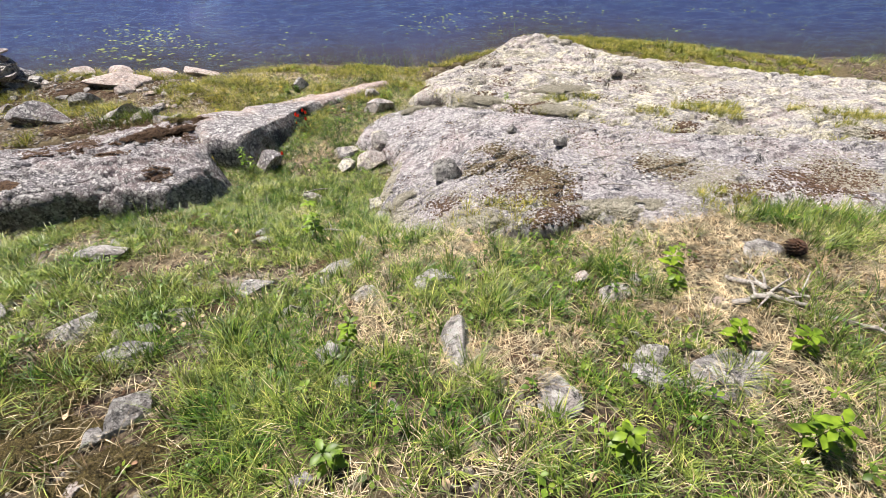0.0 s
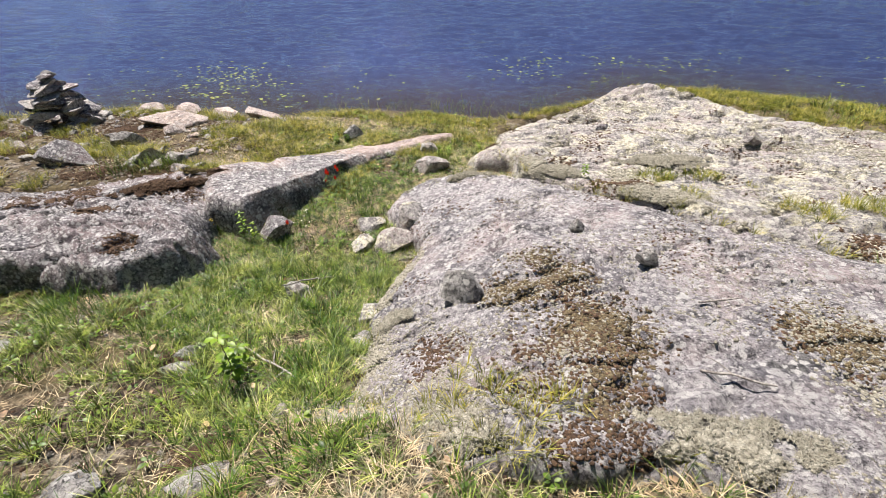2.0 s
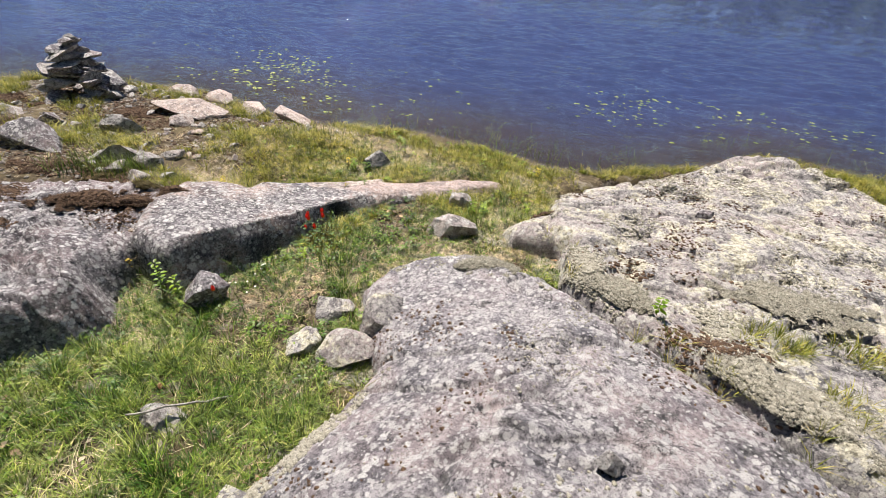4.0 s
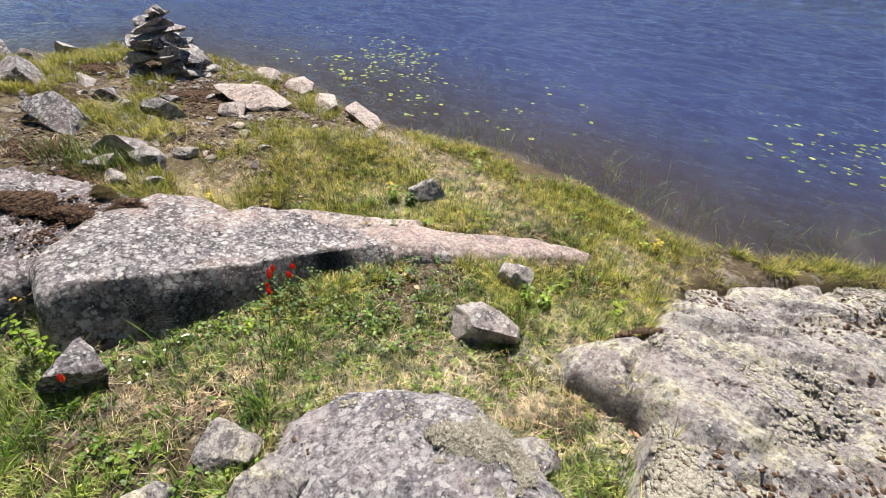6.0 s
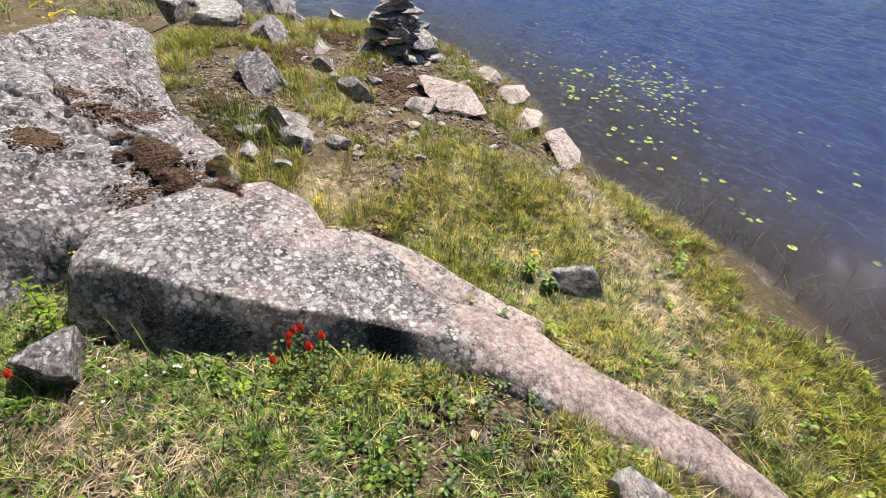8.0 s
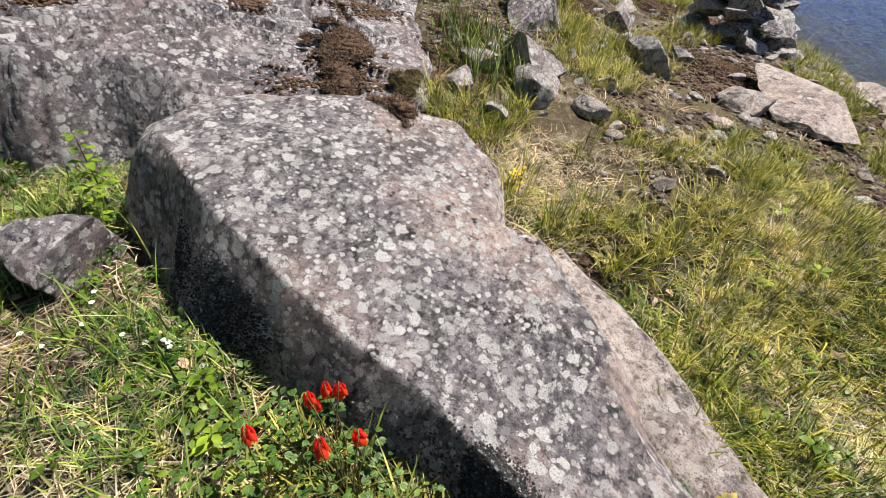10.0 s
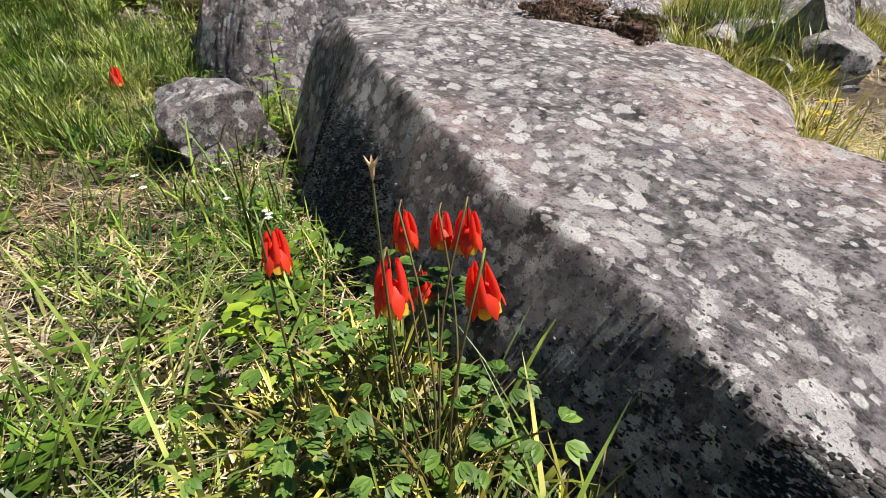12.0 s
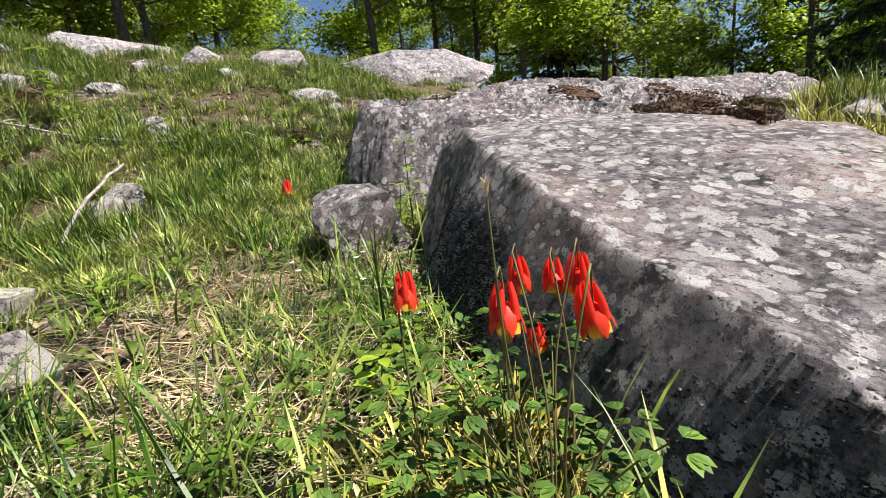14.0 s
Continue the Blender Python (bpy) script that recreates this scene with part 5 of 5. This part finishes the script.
def columbine(tip, foot, size, turn, label, seed):
    """One nodding blossom, its middle at tip, on a hooked stem from foot."""
    rng = np.random.RandomState(seed)
    thing = tagged(new("columbine"), label, "flower", "columbine flowers")
    thing.location = foot
    rel = np.array(tip) - np.array(foot)
    hook = rel + np.array([0.012, 0.008, 0.03]) * size
    line = np.concatenate([bend((0, 0, 0), hook, 0.0, (rng.uniform(-0.02, 0.02), rng.uniform(-0.02, 0.02)), 10), [rel + np.array([0.006, 0.004, 0.036]) * size, rel + np.array([0, 0, 0.008]) * size]])
    part("stem", tube("stem", line, 0.0016, 0.0009, STEM), thing, "thin dark red-green stem")
    core = np.array([[math.cos(a) * r, math.sin(a) * r, z] for z, r in ((0.008, 0.002), (0.003, 0.0065), (-0.006, 0.0075), (-0.013, 0.006)) for a in np.linspace(0, 6.283, 11)[:-1]]) * size
    f = np.array([(k * 10 + j, k * 10 + (j + 1) % 10, k * 10 + 10 + (j + 1) % 10, k * 10 + 10 + j) for k in range(3) for j in range(10)])
    blossom = part("blossom", mesh_arrays("blossom", core, f, PETAL_RED), thing, "nodding red and yellow blossom")
    blossom.matrix_local = Matrix.Translation(Vector(rel)) @ pose(0, 0, 0, rng.uniform(-12, 12), rng.uniform(-12, 12), turn) @ Matrix.Diagonal((1.25, 1.25, 0.95, 1.0))
    for j in range(5):
        a = 6.283 * j / 5
        ca, sa = math.cos(a), math.sin(a)
        spur_line = [(ca * r * size, sa * r * size, z * size) for r, z in ((0.0062, -0.004), (0.0068, 0.004), (0.006, 0.012), (0.0048, 0.0185), (0.0042, 0.0225))]
        part("spur", tube("spur", spur_line, 0.0031 * size, 0.0011 * size, PETAL_RED, 7), blossom)
        ca, sa = math.cos(a + 0.63), math.sin(a + 0.63)
        sep = np.array([[r, w, z] for r, z, h in ((0.004, 0.006, 0.0015), (0.0075, 0.0, 0.0036), (0.0095, -0.008, 0.0033), (0.0105, -0.0155, 0.0004)) for w in (-h, 0, h)]) * size
        sep[1::3, 0] += 0.0008 * size
        sep = np.stack([sep[:, 0] * ca - sep[:, 1] * sa, sep[:, 0] * sa + sep[:, 1] * ca, sep[:, 2]], -1)
        q = np.array([(3 * k + j2, 3 * k + j2 + 1, 3 * k + j2 + 4, 3 * k + j2 + 3) for k in range(3) for j2 in range(2)])
        part("sepal", mesh_arrays("sepal", sep, q, PETAL_RED), blossom)
        ca, sa = math.cos(a), math.sin(a)
        lip = np.array([[r, w, z] for r, z, h in ((0.0055, -0.003, 0.0034), (0.0072, -0.009, 0.0042), (0.0078, -0.0145, 0.0026)) for w in (-h, 0, h)]) * size
        lip[1::3, 0] += 0.0015 * size
        lip = np.stack([lip[:, 0] * ca - lip[:, 1] * sa, lip[:, 0] * sa + lip[:, 1] * ca, lip[:, 2]], -1)
        part("petal", mesh_arrays("petal", lip, q[:4], PETAL_LIP), blossom, "yellow petal lip")
    at = np.array([[math.cos(a) * 0.0018, math.sin(a) * 0.0018, -0.011] for a in np.linspace(0, 6.28, 12)]) * size
    part("stamens", leaves("stamens", at, np.linspace(0, 6.28, 12), np.full(12, -1.4), np.full(12, 0.012 * size), LEAF_YELLOW, wide=0.2), blossom, "yellow stamens")
    return thing


def ground_point(x, y):
    return (x, y, float(ground_z(np.array([x]), np.array([y]))[0]))


for k, (tip, foot, size) in enumerate([
    ((-1.607, 5.268, 0.345), (-1.6, 5.3), 0.95), ((-1.637, 5.401, 0.362), (-1.64, 5.42), 1.0), ((-1.709, 5.322, 0.354), (-1.66, 5.42), 0.92), ((-1.741, 5.338, 0.35), (-1.67, 5.43), 0.85),
    ((-1.75, 5.363, 0.356), (-1.68, 5.44), 1.0), ((-1.682, 5.448, 0.366), (-1.665, 5.45), 0.98), ((-1.74, 5.31, 0.272), (-1.68, 5.41), 0.85), ((-1.655, 4.384, 0.373), (-1.64, 4.4), 0.9)]):
    columbine(tip, ground_point(*foot), size * 1.12, 37 * k, "red and yellow columbine flower nodding beside the boulder" if k < 7 else "red columbine flower alone in the grass", 40 + k)


def columbine_foliage(x, y, count, height, seed):
    rng = np.random.RandomState(seed)
    thing = tagged(new("columbine_foliage"), "lobed green columbine leaves on thin stalks", "plant")
    thing.location = ground_point(x, y)
    for k in range(count):
        a, r, h = rng.uniform(0, 6.28), rng.uniform(0.03, 0.12), height * rng.uniform(0.25, 1.0)
        end = np.array([r * math.cos(a), r * math.sin(a), h])
        stalk = part("stalk", tube("stalk", bend((0, 0, 0), end, 0.02, n=6), 0.0011, 0.0007, STEM, 5), thing)
        n = 9
        lobe = np.concatenate([[a + t + u for u in (-0.45, 0, 0.45)] for t in (-1.5, 0.0, 1.5)])
        at = np.repeat(end[None], n, 0) + 0.012 * np.stack([np.cos(np.repeat([a - 1.5, a, a + 1.5], 3)), np.sin(np.repeat([a - 1.5, a, a + 1.5], 3)), np.zeros(n)], -1)
        part("leaf", leaves("leaf", at, lobe, np.full(n, rng.uniform(-0.3, 0.2)), np.full(n, rng.uniform(0.011, 0.022)), LEAF_DARK, wide=1.15), stalk)


for k, (x, y, count, h) in enumerate([(-1.66, 5.43, 22, 0.19), (-1.6, 5.32, 14, 0.13), (-1.7, 5.3, 12, 0.17), (-1.55, 5.2, 10, 0.1), (-1.72, 5.55, 9, 0.1)]):
    columbine_foliage(x, y, count, h, 60 + k)


# white strawberry blossoms, a faded bud and a pine cone
WHITE_PETAL = leaf_material("white_petal", [(0.0, (0.75, 0.75, 0.7)), (1.0, (0.85, 0.85, 0.82))], 0.2, 0.5)
rng = np.random.RandomState(71)
for k in range(12):
    x, y = -1.72 + rng.normal(0, 0.09), 4.78 + rng.normal(0, 0.14)
    z = ground_point(x, y)[2]
    flower = tagged(new("strawberry_blossom"), "tiny white strawberry blossom in the grass", "flower", "strawberry blossoms")
    flower.location = (x, y, z)
    part("stem", tube("stem", bend((0, 0, 0), (0.006, 0.0, 0.06), 0.0, (0.004, 0.0), 4), 0.0008, 0.0006, STEM, 5), flower)
    for j in range(5):
        part("petal", leaves("petal", np.array([[0.006, 0.0, 0.06]]), np.array([j * 1.257]), np.array([0.15]), np.array([0.008]), WHITE_PETAL, wide=1.9), flower)
bud = tagged(new("columbine_bud"), "faded reddish columbine bud on a dark stalk", "flower")
bud.location = ground_point(-1.66, 5.44)
part("stem", tube("stem", bend((0, 0, 0), (0.05, -0.015, 0.33), 0.0, (0.012, 0.0), 8), 0.0013, 0.0008, STEM, 5), bud)
part("bud_scales", leaves("bud_scales", np.repeat([[0.05, -0.015, 0.33]], 6, 0), np.linspace(0, 5.2, 6), np.full(6, 1.4), np.full(6, 0.016), DEAD_LEAF, wide=0.4), bud, "dry reddish bud scales")
CONE = leaf_material("cone_scale", [(0.0, (0.04, 0.022, 0.014)), (1.0, (0.13, 0.07, 0.045))], 0.05, 0.7)
cone = tagged(new("pine_cone"), "dark brown pine cone beside a pale stone", "pine cone")
cone.location = (1.74, 1.72, surface_z(1.74, 1.72) + 0.012)
t = np.linspace(0.02, 1, 90)
a = np.arange(90) * 2.4
r = 0.03 * np.sin(t * 2.9) + 0.004
part("scales", leaves("scales", np.stack([np.cos(a) * r * 0.6, np.sin(a) * r * 0.6, t * 0.085], -1), a, np.full(90, 0.35), 0.012 + r * 0.7, CONE, wide=1.5), cone)
part("core", tube("core", [(0, 0, 0), (0, 0, 0.03), (0, 0, 0.06), (0, 0, 0.085)], 0.02, 0.006, CONE, 8), cone)


# tall grass stalks beside the flowers
rng = np.random.RandomState(17)
for cx, cy, n, r, name in ((-1.62, 5.5, 26, 0.1, "grass"), (-1.8, 4.55, 60, 0.2, "grass"), (-1.35, 5.2, 120, 0.16, "grass"), (-1.5, 4.75, 60, 0.25, "grass"), (-3.45, 5.0, 260, 0.2, "grass"), (-3.75, 4.85, 160, 0.2, "grass"), (-0.75, 6.25, 110, 0.08, "grass"), (-1.12, 4.95, 70, 0.07, "grass"), (-2.35, 3.05, 120, 0.15, "grass")):
    x, y = cx + rng.normal(0, r * 0.6, n), cy + rng.normal(0, r * 0.6, n)
    ok = rock_cover(x, y) < 0.0
    x, y = x[ok], y[ok]
    blades(name, np.stack([x, y, ground_z(x, y)], -1), rng.uniform(0.1, 0.24, len(x)), rng.uniform(0, 6.28, len(x)), rng.uniform(0.1, 0.9, len(x)), rng.uniform(0.002, 0.006, len(x)), GRASS, "tall green grass stalks beside the rocks")


# ---- dead wood ----
WOOD, nt, b = material("bleached_wood")
nt.links.new(ramp(nt, noise_tex(nt, 60, 6, 0.7), [(0.35, (0.12, 0.1, 0.09)), (0.65, (0.45, 0.42, 0.38))]), b.inputs["Base Color"])
b.inputs["Roughness"].default_value = 0.8
bump(nt, b, noise_tex(nt, 150, 4), 0.6, 0.003)


def dead_branch(points, r0, r1, twigs, label, seed):
    rng = np.random.RandomState(seed)
    thing = tagged(new("dead_branch"), label, "branch")
    pts = [(x, y, surface_z(x, y) + h) for x, y, h in points]
    fine = []
    for a, b2 in zip(pts, pts[1:]):
        for t in np.linspace(0, 1, 6)[:-1]:
            fine.append(np.array(a) * (1 - t) + np.array(b2) * t + rng.normal(0, 0.004, 3))
    fine.append(np.array(pts[-1]))
    part("limb", tube("limb", fine, r0, r1, WOOD, 7), thing)
    for k in range(twigs):
        i = rng.randint(2, len(fine) - 1)
        way = rng.normal(0, 1, 3) * np.array([1, 1, 0.4])
        end = fine[i] + way / np.linalg.norm(way) * rng.uniform(0.06, 0.16)
        end[2] = max(end[2], surface_z(end[0], end[1]) + 0.005)
        part("twig", tube("twig", bend(fine[i], end, 0.01, n=5), r1 * 0.8, r1 * 0.3, WOOD, 5), thing)


dead_branch([(-2.4, 3.02, 0.0), (-2.1, 3.08, 0.005), (-1.58, 3.05, 0.008), (-1.08, 2.92, 0.012), (-0.62, 2.7, 0.04)], 0.003, 0.006, 8, "thin lichen-grey dead branch across the grass", 1)
dead_branch([(1.32, 1.42, 0.03), (1.45, 1.4, 0.06), (1.6, 1.36, 0.02)], 0.016, 0.01, 5, "bleached knotty dead wood on dry turf", 2)
dead_branch([(1.38, 1.6, 0.03), (1.45, 1.45, 0.07), (1.62, 1.4, 0.03)], 0.014, 0.009, 4, "bleached knotty dead wood on dry turf", 3)
dead_branch([(1.6, 1.3, 0.02), (1.75, 1.2, 0.04), (1.95, 1.05, 0.01)], 0.012, 0.007, 3, "bleached knotty dead wood on dry turf", 4)
dead_branch([(0.45, 1.62, 0.02), (0.55, 1.52, 0.03), (0.66, 1.5, 0.01)], 0.006, 0.004, 4, "small bleached root in turf", 5)
dead_branch([(-1.22, 3.55, 0.14), (-1.12, 3.75, 0.1), (-1.05, 3.95, 0.02)], 0.005, 0.007, 0, "bare white stick leaning on a stone", 6)
dead_branch([(1.25, 3.35, 0.012), (1.45, 3.42, 0.012)], 0.006, 0.004, 1, "short dry stick on the slab", 7)
dead_branch([(1.15, 2.84, 0.012), (1.4, 2.8, 0.012)], 0.006, 0.004, 1, "short dry stick on the slab", 8)


# ---- trees ----
BARK, nt, b = material("bark")
nt.links.new(ramp(nt, noise_tex(nt, 14, 7, 0.7), [(0.3, (0.03, 0.025, 0.02)), (0.7, (0.13, 0.11, 0.09))]), b.inputs["Base Color"])
b.inputs["Roughness"].default_value = 0.9
TREE_LEAF = leaf_material("tree_leaf", [(0.0, (0.14, 0.23, 0.03)), (0.5, (0.26, 0.37, 0.045)), (1.0, (0.46, 0.52, 0.09))], 0.5, 0.45)
MAPLE_LEAF = leaf_material("maple_leaf", [(0.0, (0.2, 0.34, 0.02)), (0.5, (0.32, 0.48, 0.03)), (1.0, (0.45, 0.55, 0.06))], 0.5, 0.45)
NEEDLES = leaf_material("needles", [(0.0, (0.025, 0.05, 0.018)), (0.6, (0.05, 0.09, 0.03)), (1.0, (0.1, 0.14, 0.045))], 0.15, 0.6)


def broadleaf(height, crown_from, radius, count, mat, seed, label):
    rng = np.random.RandomState(seed)
    thing = tagged(new("tree"), label, "tree")
    line = np.array([[0.25 * math.sin(t * 2 + seed), 0.2 * math.cos(t * 1.7 + seed) - 0.2, t * height * 0.93 - 0.3] for t in np.linspace(0, 1, 9)])
    part("trunk", tube("trunk", line, height * 0.013, height * 0.003, BARK, 8), thing)
    tips = []
    for k in range(16):
        t = rng.uniform(crown_from, 0.95)
        i = t * 8
        foot = line[int(i)] * (1 - i % 1) + line[min(8, int(i) + 1)] * (i % 1)
        a = rng.uniform(0, 6.28)
        reach = radius * rng.uniform(0.5, 1.0) * (1.15 - t * 0.6)
        end = foot + np.array([math.cos(a) * reach, math.sin(a) * reach, reach * rng.uniform(0.2, 0.7)])
        limb = bend(foot, end, -0.15 * reach, n=6)
        part("limb", tube("limb", limb, height * 0.005, height * 0.0012, BARK, 5), thing)
        tips += [limb[3], limb[4], limb[5]]
    tips = np.array(tips)
    own = rng.randint(0, len(tips), count)
    at = tips[own] + rng.normal(0, 1, (count, 3)) * np.array([0.5, 0.5, 0.28]) * radius * 0.3
    me = leaves("crown", at, rng.uniform(0, 6.28, count), rng.uniform(-0.9, 0.5, count), rng.uniform(0.1, 0.2, count) * (height / 9), mat, wide=1.5)
    part("crown", me, thing)
    return thing


def conifer(height, radius, count, seed, label):
    rng = np.random.RandomState(seed)
    thing = tagged(new("tree"), label, "tree")
    line = np.array([[0, 0, t * height - 0.3] for t in np.linspace(0, 1, 7)])
    part("trunk", tube("trunk", line, height * 0.014, 0.01, BARK, 8), thing)
    t = rng.rand(count) ** 1.5 * 0.92 + 0.06
    a = rng.randint(0, 11, count) * 0.571 + np.floor(t * 22) * 1.1 + rng.normal(0, 0.13, count)
    layer = (np.floor(t * 22) + 0.5) / 22
    r = radius * (1.02 - layer) * np.sqrt(rng.rand(count)) * (0.8 + 0.4 * np.sin(layer * 90 + a * 2))
    at = np.stack([np.cos(a) * r, np.sin(a) * r, layer * height - 0.28 * r + rng.normal(0, 0.05, count)], -1)
    part("crown", leaves("crown", at, a + rng.normal(0, 0.7, count), rng.uniform(-0.7, 0.1, count), rng.uniform(0.16, 0.34, count), NEEDLES, wide=0.7), thing)
    return thing


KINDS = [broadleaf(9.0, 0.18, 2.6, 7000, TREE_LEAF, 1, "broad-leaved green tree at the forest edge"), broadleaf(8.0, 0.1, 2.2, 8000, MAPLE_LEAF, 2, "young maple with bright green leaves"),
         conifer(10.0, 2.0, 7500, 3, "dark spruce at the forest edge"), broadleaf(10.0, 0.3, 3.0, 6500, TREE_LEAF, 4, "tall broad-leaved tree at the forest edge")]
rng = np.random.RandomState(21)
spots = []
for k in range(38):
    ang = radians(-66 - 100 * (k + rng.rand()) / 38)
    dist = rng.uniform(13, 19) if k % 2 else rng.uniform(19, 30)
    spots.append((-1.4 + dist * math.cos(ang), 5.7 + dist * math.sin(ang), rng.uniform(0.75, 1.2), None))
for k in range(34):
    ang = radians(-62 - 110 * (k + rng.rand()) / 34)
    dist = rng.uniform(28, 48)
    spots.append((-1.4 + dist * math.cos(ang), 5.7 + dist * math.sin(ang), rng.uniform(1.0, 1.5), None))
for k in range(34):
    ang = radians(-60 + 78 * (k + rng.rand()) / 34)
    dist = rng.uniform(16, 34)
    spots.append((dist * math.cos(ang), 2 + dist * math.sin(ang), rng.uniform(0.8, 1.2), None))
for k in range(90):
    ang = radians(12 + 156 * (k + rng.rand()) / 90)
    dist = rng.uniform(112, 130)
    spots.append((dist * math.cos(ang), 6 + dist * math.sin(ang), rng.uniform(1.0, 1.5), 0.3))
first = {}
for k, (x, y, s, z) in enumerate(spots):
    if abs(math.degrees(math.atan2(y - 5.7, x + 1.4)) + 104.5) < 3.6:
        continue
    kind = int(rng.choice([0, 0, 1, 1, 1, 2, 3, 3])) if z is None else 2
    m = pose(x, y, float(ground_z(np.array([x]), np.array([y]))[0]) if z is None else z, 0, 0, rng.uniform(0, 360))
    if kind not in first:
        ob = first[kind] = KINDS[kind]
        ob.scale = (s, s, s)
        ob.location, ob.rotation_euler = m.translation, m.to_euler()
    else:
        ob = copy_thing(KINDS[kind], m)
        ob.scale = (s, s, s)
    tagged(ob, group="forest edge" if z is None else "trees across the lake")

# the far bank under the trees across the lake
ang = np.linspace(radians(5), radians(175), 60)
rad = np.array([106.0, 111.0, 150.0, 220.0])
A, Rr = np.meshgrid(ang, rad, indexing="ij")
zz = np.array([-0.6, 0.5, 2.0, 8.0])[None] + 0.4 * fbm(A * 60, Rr, 8, 9, 3)
far_bank = new("far_bank", mesh_arrays("far_bank", np.stack([Rr * np.cos(A), 6 + Rr * np.sin(A), zz], -1).reshape(-1, 3), grid_faces(*A.shape), NEEDLES))
tagged(far_bank, "wooded bank across the lake", "ground", kind="structure")
